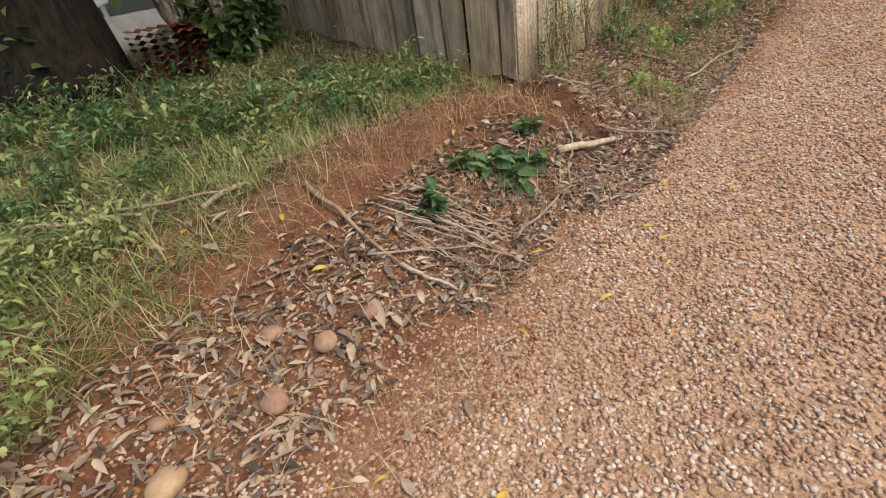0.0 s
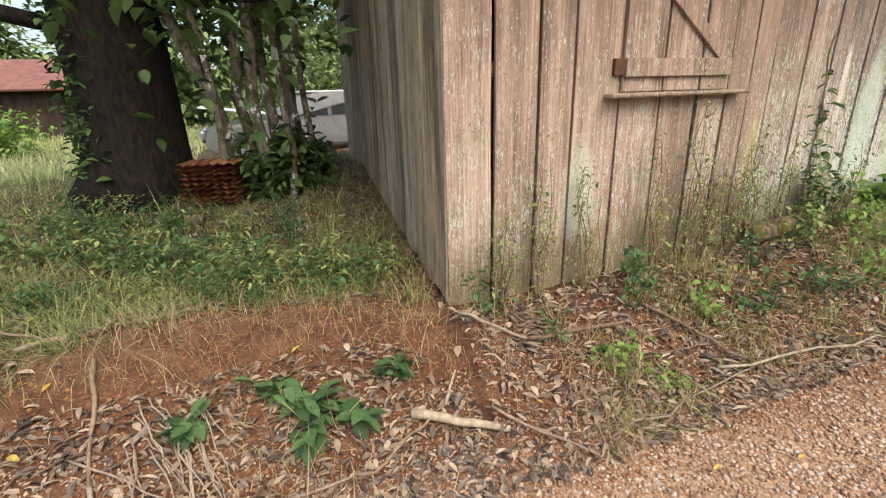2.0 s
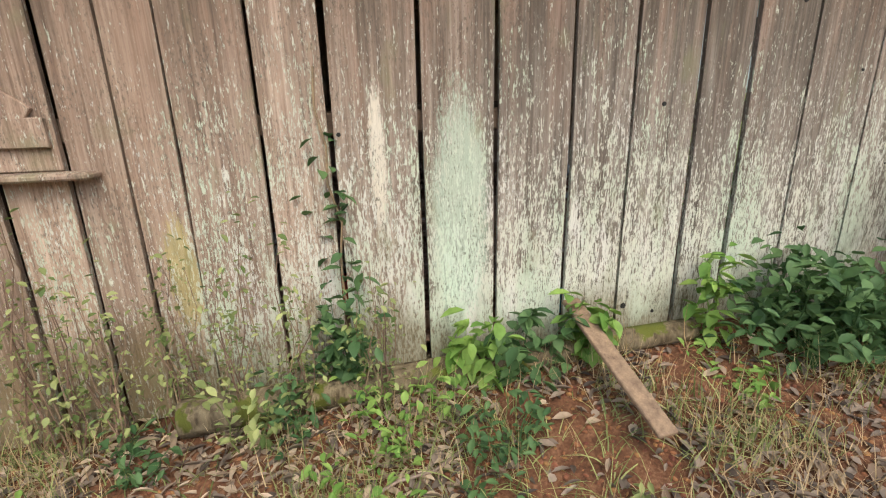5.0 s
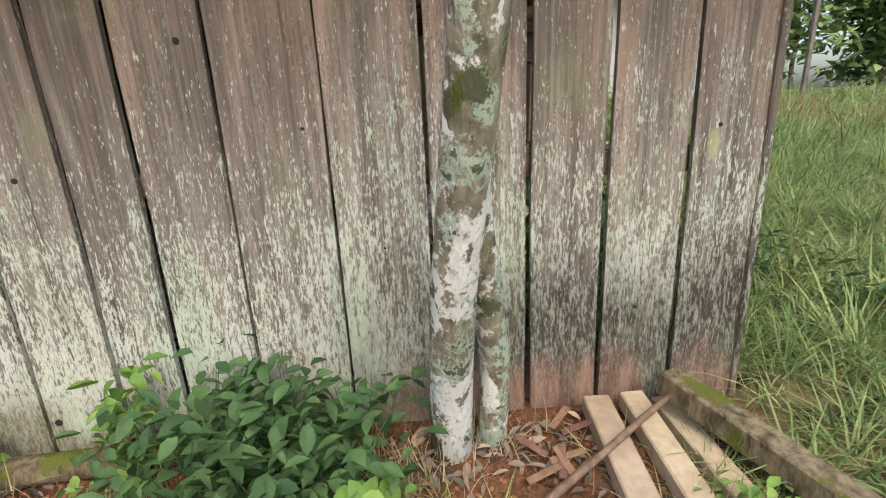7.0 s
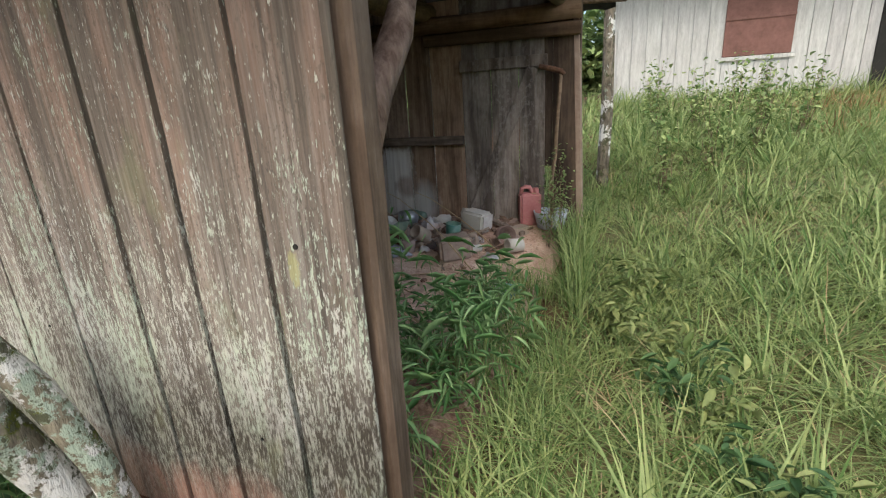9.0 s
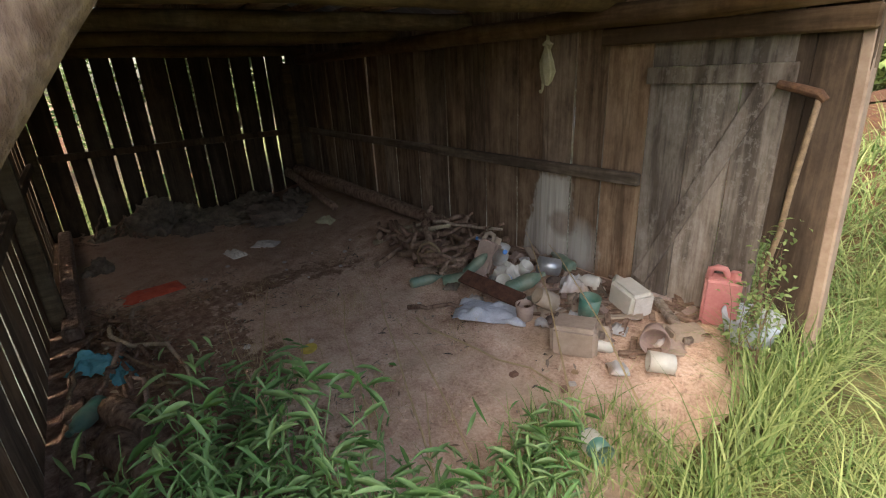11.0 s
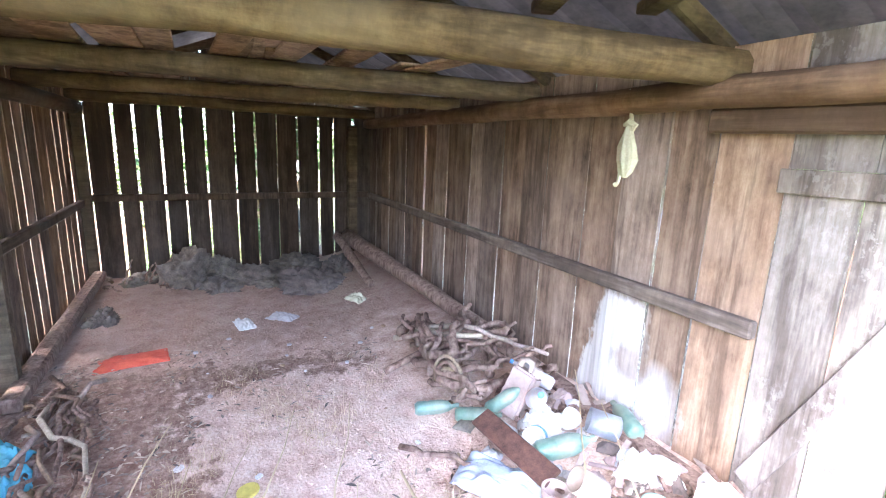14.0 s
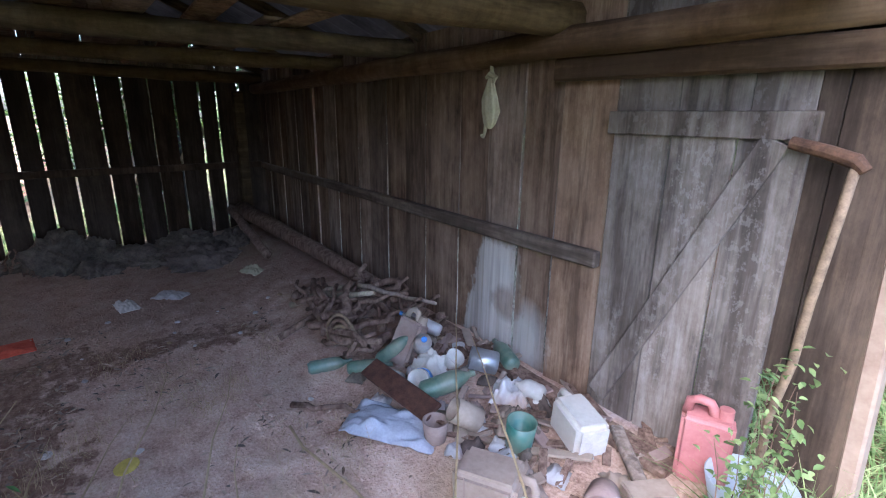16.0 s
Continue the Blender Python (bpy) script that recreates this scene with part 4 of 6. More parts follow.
def tussocks(n, blades, box, rnd, width, length, keep=None, spread=0.05, surface=ground, lean=(-1.25, -0.15)):
    """Blades that fan out and bow over from shared roots."""
    x, y = rnd.uniform(box[0], box[1], n), rnd.uniform(box[2], box[3], n)
    if keep is not None:
        k = keep(x, y)
        x, y = x[k], y[k]
    size = rnd.uniform(0.55, 1.0, len(x))
    x, y, size = (np.repeat(v, blades) for v in (x, y, size))
    m = len(x)
    turn = rnd.uniform(0, 6.283, m)
    r = spread * np.sqrt(rnd.uniform(0, 1, m))
    x, y = x - r * np.sin(turn), y + r * np.cos(turn)
    h = size * rnd.uniform(length[0], length[1], m)
    return np.stack([x, y, surface(x, y) - 0.005, turn, rnd.uniform(*lean, m), rnd.uniform(-0.3, 0.3, m), rnd.uniform(*width, m), h, h, rnd.integers(0, 4, m)], 1)


R = np.random.default_rng(7)
bank_edge = lambda x: np.interp(x, (-3.4, -3.1, -2.7, -2.3, -2.0, -1.3, -0.5, 0), (-0.3, -0.15, -0.1, 0.02, 0.2, 0.34, 0.2, 0.08))
patchy = lambda x, y, s=2.0, c=0.0: lumps(x, y, s) + R.normal(0, 0.35, len(x)) > c
ridge_y = lambda x: np.interp(x, (-2.1, -1.2, -0.5, 0.1, 3), (0.25, 0.12, 0.0, -0.4, -0.4))

# grass under the tree and along the bank
on_bank = lambda x, y: (y > bank_edge(x) + 0.06 * lumps(x, y, 6)) & patchy(x, y, 2.2, -0.35)
g1 = tussocks(900, 16, (-6, -0.05, -0.35, 4.5), R, (0.003, 0.007), (0.1, 0.36), on_bank)
g1c = rows_of(11000, (-5, -0.03, -0.3, 3.2), R, (0.003, 0.007), (0.05, 0.2), (0.05, 0.18), 4, keep=on_bank, pitch=(-0.8, 0.8))
g1e = tussocks(430, 20, (-3.7, -0.08, -0.3, 1.0), R, (0.003, 0.007), (0.1, 0.32), lambda x, y: y > bank_edge(x) + 0.04 * lumps(x, y, 6))
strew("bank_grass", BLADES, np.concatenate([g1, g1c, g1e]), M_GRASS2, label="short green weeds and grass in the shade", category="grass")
g1d = tussocks(850, 9, (-5, -0.05, -0.35, 3.0), R, (0.002, 0.005), (0.2, 0.5), on_bank, 0.07, lean=(-1.5, -0.5))
strew("withered_grass", BLADES, g1d, M_STRAW, label="withered yellow grass lying over the bank", category="grass")
l5 = rows_of(1500, (-4, -0.1, 0.0, 2.6), R, (0.03, 0.06), (0.04, 0.09), (0.03, 0.06), 3, pitch=(-0.4, 0.4), keep=lambda x, y: y > bank_edge(x), lift=0.02)
g2t = tussocks(380, 12, (0.5, 6.5, -1.0, -0.15), R, (0.003, 0.007), (0.08, 0.3), lambda x, y: patchy(x, y, 2.4, 0.05))
g2 = rows_of(9000, (0.7, 6.4, -0.75, -0.03), R, (0.003, 0.006), (0.05, 0.2), (0.05, 0.2), 4, keep=lambda x, y: patchy(x, y, 3, 0.35) & ((x < 3.0) | (y < -0.3)))
strew("wall_grass", BLADES, np.concatenate([g2, g2t]), M_GRASS2, label="sparse grass at the foot of the boards", category="grass")
# open meadow
open_field = lambda x, y: (x > 6.66 + 0.25 * (y > 1.1) + 0.35 * (y > 3.2)) | (y > 4.2) | (y < 0.1)
g3 = tussocks(2500, 16, (6.72, 12, -2.6, 8), R, (0.005, 0.012), (0.16, 0.5), open_field, 0.09)
g3b = tussocks(240, 26, (6.9, 11, -1.5, 7.5), R, (0.008, 0.016), (0.3, 0.75), lambda x, y: x > 7.3, 0.06, lean=(-1.0, -0.1))
g4 = tussocks(1100, 14, (6, 20, 4.5, 11), R, (0.01, 0.022), (0.3, 0.85), None, 0.14, lean=(-1.2, -0.1))
g3d = tussocks(800, 18, (6.55, 9.5, -1.8, 3.0), R, (0.004, 0.01), (0.12, 0.4), open_field, 0.09, lean=(-1.4, -0.2))
strew("meadow_grass", BLADES, np.concatenate([g3, g3b, g3d, g4]), M_GRASS, label="tangled bright green meadow grass in tussocks", category="grass")
g3c = tussocks(1500, 14, (6.75, 12, -2.6, 9), R, (0.004, 0.009), (0.14, 0.42), open_field, 0.08)
strew("dark_grass", BLADES, g3c, M_GRASS2, label="darker green grass low in the meadow", category="grass")
g5 = tussocks(1000, 18, (6.8, 13, -2.5, 11), R, (0.003, 0.008), (0.25, 0.7), lambda x, y: patchy(x, y, 1.1, 0.1) & ((x > 7.1) | (y > 4.3) | (y < -0.1)), 0.1, lean=(-1.6, -0.5))
g6 = rows_of(15000, (-16, -2.6, 3.6, 20), R, (0.014, 0.03), (0.2, 0.5), (0.15, 0.45), 4, pitch=(-0.5, 0.5))
g9 = tussocks(260, 20, (9.5, 14, 5.5, 9.5), R, (0.008, 0.018), (0.3, 0.7), lambda x, y: patchy(x, y, 1.4, 0.0), 0.12)
strew("rusty_grass", BLADES, g9, M_RUSTGRASS, label="reddish brown withered grass near the house", category="grass")
strew("dry_grass", BLADES, g5, M_STRAW, label="bleached dry grass stalks", category="grass")
strew("field_grass", BLADES, g6, M_FIELD, label="field grass behind the tree with sunlight in its colour", category="grass")
# grass and reeds at the open end
g7 = rows_of(1500, (6.55, 7.0, 1.7, 3.9), R, (0.007, 0.014), (0.3, 0.7), (0.2, 0.6), 4, pitch=(-0.4, 0.4), keep=lambda x, y: x > 7.0 - 0.18 * (y - 1.5))
g8 = rows_of(3200, (6.1, 7.0, 0.25, 2.5), R, (0.006, 0.011), (0.12, 0.35), (0.1, 0.3), 4, pitch=(-0.5, 0.5), keep=lambda x, y: patchy(x, y, 3, 0.0))
for g in (g7, g8):
    g[:, 2] = np.maximum(g[:, 2], np.where(g[:, 0] < 6.7, FLOOR_Z, 0.12))
g10 = tussocks(260, 14, (5.6, 7.6, 3.72, 6.0), R, (0.005, 0.01), (0.2, 0.6), None, 0.09)
strew("threshold_grass", BLADES, np.concatenate([g7, g8, g10]), M_GRASS, label="long green grass growing over the threshold", category="grass")

# gravel, litter and straw
edge = lambda x, y: y - np.interp(x, (-3.2, -2.8, -2.4, -1.8, -1.2), (0.45, 0.34, 0.16, 0.06, 0.0)) + 0.1 * np.maximum(x, 0) + 0.12 * lumps(x, y, 2.5)
gr = rows_of(74000, (-4.5, 4.2, -3.4, -0.4), R, (0.004, 0.0155), (0.004, 0.014), (0.003, 0.009), 4, keep=lambda x, y: edge(x, y) + R.normal(0, 0.13, len(x)) < -0.92, lift=0.003)
gr2 = rows_of(9000, (-3.2, 2.5, -1.1, -0.2), R, (0.004, 0.011), (0.004, 0.011), (0.003, 0.008), 4, keep=lambda x, y: edge(x, y) < -0.35, lift=0.002)
strew("gravel", PEBBLES, np.concatenate([gr, gr2]), M_GRAVEL, label="loose pinkish gravel on the track", category="gravel")
litter = lambda x, y: (np.abs(y - ridge_y(x) + 0.5) < 0.42 + 0.1 * lumps(x, y, 4)) & (x < 0.2) | (x > 0)
l1 = rows_of(12000, (-3.4, 3.2, -1.0, -0.08), R, (0.012, 0.06), (0.018, 0.085), (0.015, 0.07), 3, pitch=(-0.35, 0.35), keep=litter, lift=0.012)
l2 = rows_of(500, (-3.5, 6.0, -1.0, 1.5), R, (0.04, 0.08), (0.05, 0.1), (0.05, 0.08), 3, pitch=(-0.35, 0.35), lift=0.015)
l4 = rows_of(3600, (3.0, 6.5, -1.0, -0.06), R, (0.025, 0.06), (0.03, 0.09), (0.03, 0.07), 3, pitch=(-0.35, 0.35), keep=lambda x, y: patchy(x, y, 3, -0.1), lift=0.01)
strew("rotting_leaves", LEAVES, np.concatenate([l1[::2], l4, l5]), M_DARKLEAF, label="brown and grey rotting leaf litter", category="leaves")
strew("fallen_leaves", LEAVES, np.concatenate([l1[1::2], l2]), M_DRY, label="dry tan fallen leaves", category="leaves")
l3 = rows_of(60, (-3.2, 3.0, -1.5, 1.6), R, (0.03, 0.06), (0.04, 0.085), (0.04, 0.07), 3, pitch=(-0.2, 0.2), lift=0.03)
strew("yellow_leaves", LEAVES, l3, M_YELLOW, label="scattered yellow leaves", category="leaves")
st = rows_of(9000, (0.4, 6.4, -1.0, -0.1), R, (0.002, 0.005), (0.1, 0.3), (0.08, 0.22), 4, pitch=(-1.6, 1.6), keep=lambda x, y: patchy(x, y, 3, 0.2), lift=0.015)
st2 = rows_of(1600, (-2.0, 0.3, -0.5, 0.25), R, (0.0015, 0.003), (0.1, 0.25), (0.08, 0.2), 4, pitch=(-1.5, 1.5), keep=lambda x, y: np.abs(y - ridge_y(x)) < 0.22, lift=0.01)
st3 = rows_of(9000, (3.2, 6.6, 1.0, 2.5), R, (0.002, 0.004), (0.06, 0.2), (0.03, 0.08), 4, pitch=(-1.6, 1.6), keep=lambda x, y: patchy(x, y, 3, 0.35), surface=earth_floor, lift=0.006)
st4 = rows_of(3200, (-2.8, 1.2, -0.95, 0.3), R, (0.002, 0.005), (0.12, 0.4), (0.06, 0.25), 4, pitch=(-1.6, 1.6), keep=lambda x, y: patchy(x, y, 2.5, 0.1), lift=0.03)
strew("dry_straw", BLADES, np.concatenate([st, st2, st3, st4]), M_STRAW, label="dry straw and rootlets lying on the earth", category="straw")
cl = rows_of(14000, (-3.5, 6.6, -1.1, 0.5), R, (0.004, 0.018), (0.004, 0.016), (0.003, 0.011), 4, keep=lambda x, y: (x < 0) | (y < -0.03))
strew("earth_clods", PEBBLES, cl, M_CLOD, label="crumbly red earth clods", category="earth crumbs")

# ---------- plants ----------
def leafy_plant(name, label, category, x, y, height, spread, n, size, material, seed, surface=ground, group="", upright=False, z0=None, slim=1.0):
    """Stems with leaves along them, rooted at x, y."""
    rnd = np.random.default_rng(seed)
    base = z0 if z0 is not None else float(surface(x, y))
    plant = thing(name, label, category, group)
    tips = []
    stems = max(3, n // 25)
    for k in range(stems):
        a = rnd.uniform(0, 6.283)
        r = spread * rnd.uniform(0.2, 1.0) * (0.4 if upright else 1)
        top = Vector((x + r * math.cos(a), y + r * math.sin(a) * 0.8, base + height * rnd.uniform(0.45, 1.0)))
        pts = bend((x + r * 0.2 * math.cos(a), y + r * 0.2 * math.sin(a), base - 0.02), top, 4, 0.06, seed * 31 + k)
        part("stem", tube(pts, [0.004, 0.0035, 0.003, 0.002, 0.0015], 4, 0, k), M_TWIG if upright else material, plant)
        tips += [tuple(p) for p in pts[1:]]
    rows = leaf_cloud(tips, n, (spread * 0.16, spread * 0.16, height * 0.08), size, rnd)
    rows[:, 2] = np.maximum(rows[:, 2], base + 0.02)
    rows[:, 6] *= slim
    if y < 0 and x > 0:
        rows[:, 1] = np.minimum(rows[:, 1], -0.05 - 0.5 * size[1] * (rows[:, 1] > -0.1))
    under(strew("leaves", LEAVES, rows, material), plant, "leaves")
    return plant


leafy_plant("wall_shrub", "dark green leafy shrub against the boards", "shrub", 4.75, -0.26, 0.42, 0.42, 620, (0.05, 0.095), M_LEAF, 1)
leafy_plant("wall_shrub", "dark green leafy shrub against the boards", "shrub", 5.12, -0.3, 0.36, 0.36, 420, (0.05, 0.095), M_LEAF, 2)
leafy_plant("young_shoots", "bright green young shoots at the wall", "shrub", 4.4, -0.14, 0.42, 0.14, 70, (0.06, 0.1), M_YOUNG, 3)
leafy_plant("young_shoots", "bright green young shoots at the wall", "shrub", 5.2, -0.52, 0.3, 0.16, 60, (0.06, 0.1), M_YOUNG, 4)
leafy_plant("young_shoots", "bright green young shoots at the wall", "shrub", 3.3, -0.14, 0.36, 0.2, 110, (0.06, 0.11), M_YOUNG, 5)
leafy_plant("young_shoots", "bright green young shoots at the wall", "shrub", 3.85, -0.14, 0.34, 0.16, 90, (0.06, 0.1), M_YOUNG, 6)
leafy_plant("wall_shrub", "dark green leafy shrub against the boards", "shrub", 3.55, -0.16, 0.26, 0.2, 110, (0.06, 0.1), M_LEAF, 7)
leafy_plant("climber", "thin climbing vine on the boards", "vine", 2.82, -0.1, 0.55, 0.2, 170, (0.05, 0.09), M_LEAF, 8)
vine = thing("wall_vine", "thin vine creeping up a board gap", "vine")
part("stem", tube(bend((2.84, -0.03, 0.2), (2.76, -0.015, 1.35), 8, 0.02, 3), [0.005] * 9, 5), M_TWIG, vine)
rv = np.random.default_rng(3)
under(strew("leaves", LEAVES, leaf_cloud([(2.82, -0.04, 0.6), (2.81, -0.04, 0.8), (2.79, -0.04, 0.95), (2.77, -0.04, 1.05)], 30, (0.04, 0.012, 0.06), (0.05, 0.085), rv), M_LEAF), vine, "leaves")
for k, (x, y, h, s, n, mt) in enumerate(((1.5, -0.5, 0.3, 0.22, 90, M_YOUNG), (1.05, -0.35, 0.34, 0.16, 60, M_LEAF), (2.35, -0.55, 0.26, 0.3, 120, M_LEAF), (3.0, -0.35, 0.22, 0.3, 150, M_YOUNG),
                                         (0.5, -0.4, 0.2, 0.14, 40, M_LEAF), (2.0, -0.3, 0.3, 0.2, 70, M_LEAF), (2.62, -0.22, 0.32, 0.24, 100, M_LEAF), (4.35, -0.42, 0.14, 0.25, 60, M_YOUNG), (6.2, -0.5, 0.2, 0.2, 60, M_YOUNG), (0.75, -0.6, 0.24, 0.2, 90, M_YOUNG), (1.2, -0.2, 0.3, 0.2, 80, M_LEAF), (1.85, -0.55, 0.22, 0.25, 90, M_LEAF), (2.8, -0.6, 0.2, 0.25, 110, M_YOUNG), (0.2, -0.15, 0.25, 0.16, 60, M_LEAF), (2.4, -0.25, 0.35, 0.2, 90, M_GRASS2), (1.0, -0.75, 0.14, 0.15, 40, M_YOUNG), (3.4, -0.5, 0.22, 0.22, 110, M_LEAF), (3.7, -0.75, 0.16, 0.2, 80, M_GRASS2), (5.6, -0.75, 0.18, 0.14, 50, M_LEAF), (4.9, -0.75, 0.14, 0.18, 70, M_GRASS2), (3.1, -0.7, 0.2, 0.25, 110, M_LEAF))):
    leafy_plant("weed", "low green weed in the leaf litter", "weed", x, y, h, s, n, (0.03, 0.06), mt, 20 + k, group="weeds by the shed")
for k, (x, y) in enumerate(((-0.98, -0.22), (-0.84, -0.3), (-0.85, -0.44), (-0.62, -0.42), (-0.43, -0.3), (-1.38, -0.28), (-0.75, -0.36))):
    leafy_plant("rosette_plant", "dark green rosette of broad leaves", "plant", x, y, 0.1, 0.11, 26, (0.09, 0.14), M_LEAF, 40 + k, group="rosettes on the red heap")
for k in range(16):
    x, y = -3.9 + 3.6 * (k * 0.618 % 1), 0.35 + 1.7 * (k * 0.381 % 1)
    leafy_plant("weed", "low green weed in the leaf litter", "weed", x, y, 0.25, 0.3, 150, (0.03, 0.065), M_LEAF if k % 3 else M_GRASS2, 60 + k, group="weeds under the tree")
for k, (x, y) in enumerate(((-3.1, -0.1), (-2.9, 0.25), (-2.6, 0.35), (-3.3, 0.3))):
    leafy_plant("fern_weed", "feathery green weed on the bank", "weed", x, y, 0.26, 0.3, 320, (0.02, 0.045), M_GRASS2, 80 + k, group="weeds on the bank")
for k in range(14):
    x, y = 6.85 + 1.6 * (k * 0.618 % 1), -0.7 + 3.0 * (k * 0.381 % 1)
    if x < 7.1 and y > 0.1:
        x += 0.4
    leafy_plant("meadow_weed", "broad-leaved weed in the meadow grass", "weed", x, y, 0.3, 0.22, 90, (0.05, 0.1), M_GRASS2 if k % 3 else M_LEAF, 160 + k, group="weeds in the meadow", slim=0.6)
for k in range(9):
    leafy_plant("tall_meadow_weed", "tall feathery weed in the meadow", "weed", 7.6 + 0.5 * (k % 4), 4.6 + 0.45 * k, 1.0, 0.4, 260, (0.04, 0.09), M_GRASS, 180 + k, group="weeds in the meadow", upright=True)
# tall thin weeds drawn against the boards
for k, (x, y, h) in enumerate(((0.55, -0.1, 0.95), (0.85, -0.14, 0.8), (1.35, -0.12, 0.9), (1.6, -0.1, 1.05), (1.75, -0.14, 0.75), (0.3, -0.12, 0.6), (2.15, -0.1, 0.7), (2.4, -0.14, 0.85), (2.6, -0.18, 0.75), (1.95, -0.16, 0.8), (2.9, -0.2, 0.6))):
    leafy_plant("tall_weed", "thin feathery weed standing before the boards", "weed", x, y, h, 0.24, 230, (0.015, 0.04), M_GRASS2, 90 + k, group="feathery weeds", upright=True)
# broad bamboo-like grass at the open end
for k, (x, y, h) in enumerate(((5.55, 0.7, 0.42), (5.8, 0.5, 0.5), (5.9, 0.95, 0.5), (6.15, 0.75, 0.6), (6.2, 1.15, 0.45), (6.35, 0.45, 0.55), (5.3, 0.9, 0.35), (6.5, 0.9, 0.5), (6.5, 1.4, 0.4), (6.35, 1.7, 0.3))):
    leafy_plant("reed_grass", "broad-leaved grass with pale spotted blades", "grass clump", x, y, h * 1.55, 0.34, 190, (0.06, 0.15), M_REED, 110 + k, earth_floor, "grass clumps at the threshold", slim=0.24)
for k, (x, y) in enumerate(((6.62, 3.35), (6.7, 3.2), (6.6, 3.15))):
    leafy_plant("grey_weed", "grey-green bushy weed by the post", "weed", x, y, 0.85 - 0.15 * k, 0.2, 170, (0.02, 0.045), M_FAR, 130 + k, earth_floor, "weeds by the post", True, 0.3)
stalks = thing("dry_stalk", "long bleached grass stalks leaning over the floor", "grass stalk")
for k, (a, b) in enumerate((((6.3, 2.2, 0.25), (5.0, 3.2, 0.75)), ((6.5, 2.5, 0.25), (5.4, 3.0, 0.8)), ((6.2, 1.4, 0.25), (4.6, 2.0, 0.6)), ((6.0, 1.5, 0.25), (5.6, 1.75, 0.3)), ((6.3, 1.1, 0.25), (4.7, 1.7, 0.7)), ((6.1, 0.9, 0.22), (4.9, 0.95, 0.75)), ((6.2, 1.0, 0.22), (4.8, 1.25, 0.6)), ((5.9, 0.7, 0.22), (4.9, 1.2, 0.85)), ((6.3, 1.6, 0.22), (5.1, 1.9, 0.5)), ((5.6, 1.1, 0.21), (4.4, 1.5, 0.34)))):
    part("stalk", tube(bend(a, b, 6, 0.01, k, -0.08), [0.006, 0.006, 0.005, 0.005, 0.004, 0.003, 0.002], 5), M_STRAW, stalks)

# ---------- big tree, thicket and distance ----------
big = thing("big_tree", "broad ivy-grown trunk with canopy shade in its colour, and low limbs", "tree")
TX, TY = -2.0, 2.45
tz = float(ground(TX, TY))
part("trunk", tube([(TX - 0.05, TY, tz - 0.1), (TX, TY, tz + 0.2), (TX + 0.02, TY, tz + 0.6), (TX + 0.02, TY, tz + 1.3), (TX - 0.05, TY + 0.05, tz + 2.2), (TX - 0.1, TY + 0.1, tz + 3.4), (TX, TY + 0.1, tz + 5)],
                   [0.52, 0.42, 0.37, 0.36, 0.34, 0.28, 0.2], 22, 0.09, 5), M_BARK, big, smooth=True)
crown = []
for k, (b, r) in enumerate((((-4.4, 1.6, 2.3), 0.07), ((-0.6, 1.6, 1.75), 0.06), ((-0.6, 4.6, 2.9), 0.09), ((-3.6, 4.0, 3.2), 0.1), ((-1.6, 0.6, 2.6), 0.06), ((-0.6, 3.8, 3.9), 0.1), ((-3.0, 1.5, 3.6), 0.09))):
    p = bend((TX, TY, tz + 1.3 + 0.25 * k), b, 6, 0.05, 200 + k)
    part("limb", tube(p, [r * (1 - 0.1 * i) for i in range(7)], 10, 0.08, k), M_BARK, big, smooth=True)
    crown += [tuple(v) for v in p[3:]]
crown += [(-2 + 1.8 * math.cos(a), 2.8 + 1.8 * math.sin(a), 3.6 + 0.5 * math.sin(3 * a)) for a in np.arange(0, 6.2, 0.5)]
def clear_of_shed(rows):
    rows = rows[(rows[:, 0] < -0.2) | (rows[:, 2] > 3.5) | (rows[:, 1] > 4.4)]
    return rows[(rows[:, 0] > -2.4) | (rows[:, 2] > 2.7)]


under(strew("crown", LEAVES, clear_of_shed(leaf_cloud(crown, 3000, (0.5, 0.5, 0.4), (0.1, 0.18), np.random.default_rng(11))), M_CROWN), big, "crown")
under(strew("ivy", LEAVES, leaf_cloud([(TX + 0.38 * math.cos(a), TY + 0.38 * math.sin(a), tz + 0.2 + 0.13 * j) for j in range(14) for a in np.arange(2.4, 4.4, 0.35)], 900, (0.05, 0.05, 0.06), (0.05, 0.09), np.random.default_rng(12)), M_CROWN), big, "ivy")
for k in range(26):
    x, y = -2.9 + 2.7 * rng.random(), 0.35 + 1.5 * rng.random()
    leafy_plant("bank_weed", "tangled green weed in the grass under the tree", "weed", x, y, 0.18 + 0.2 * rng.random(), 0.3, 170, (0.025, 0.06), (M_GRASS2, M_LEAF, M_LEAF, M_GRASS2)[k % 4], 300 + k, group="weeds in the bank grass", slim=0.6)
for k, (x, y, h) in enumerate(((-9.0, 12.6, 1.7), (-10.4, 13.6, 2.0), (-7.6, 12.8, 1.2))):
    leafy_plant("meadow_bush", "pale green bush in the sunny meadow", "bush", x, y, h, 1.2, 1100, (0.1, 0.2), M_YOUNG, 340 + k, group="bushes in the meadow")
leafy_plant("overhanging_twig", "leafy twig hanging from a limb", "twig", -1.15, 0.5, 0.3, 0.22, 46, (0.1, 0.16), M_LEAF, 140, z0=1.5)
thicket = thing("thicket", "several bare leaning stems with a leafy top", "tree")
tops = []
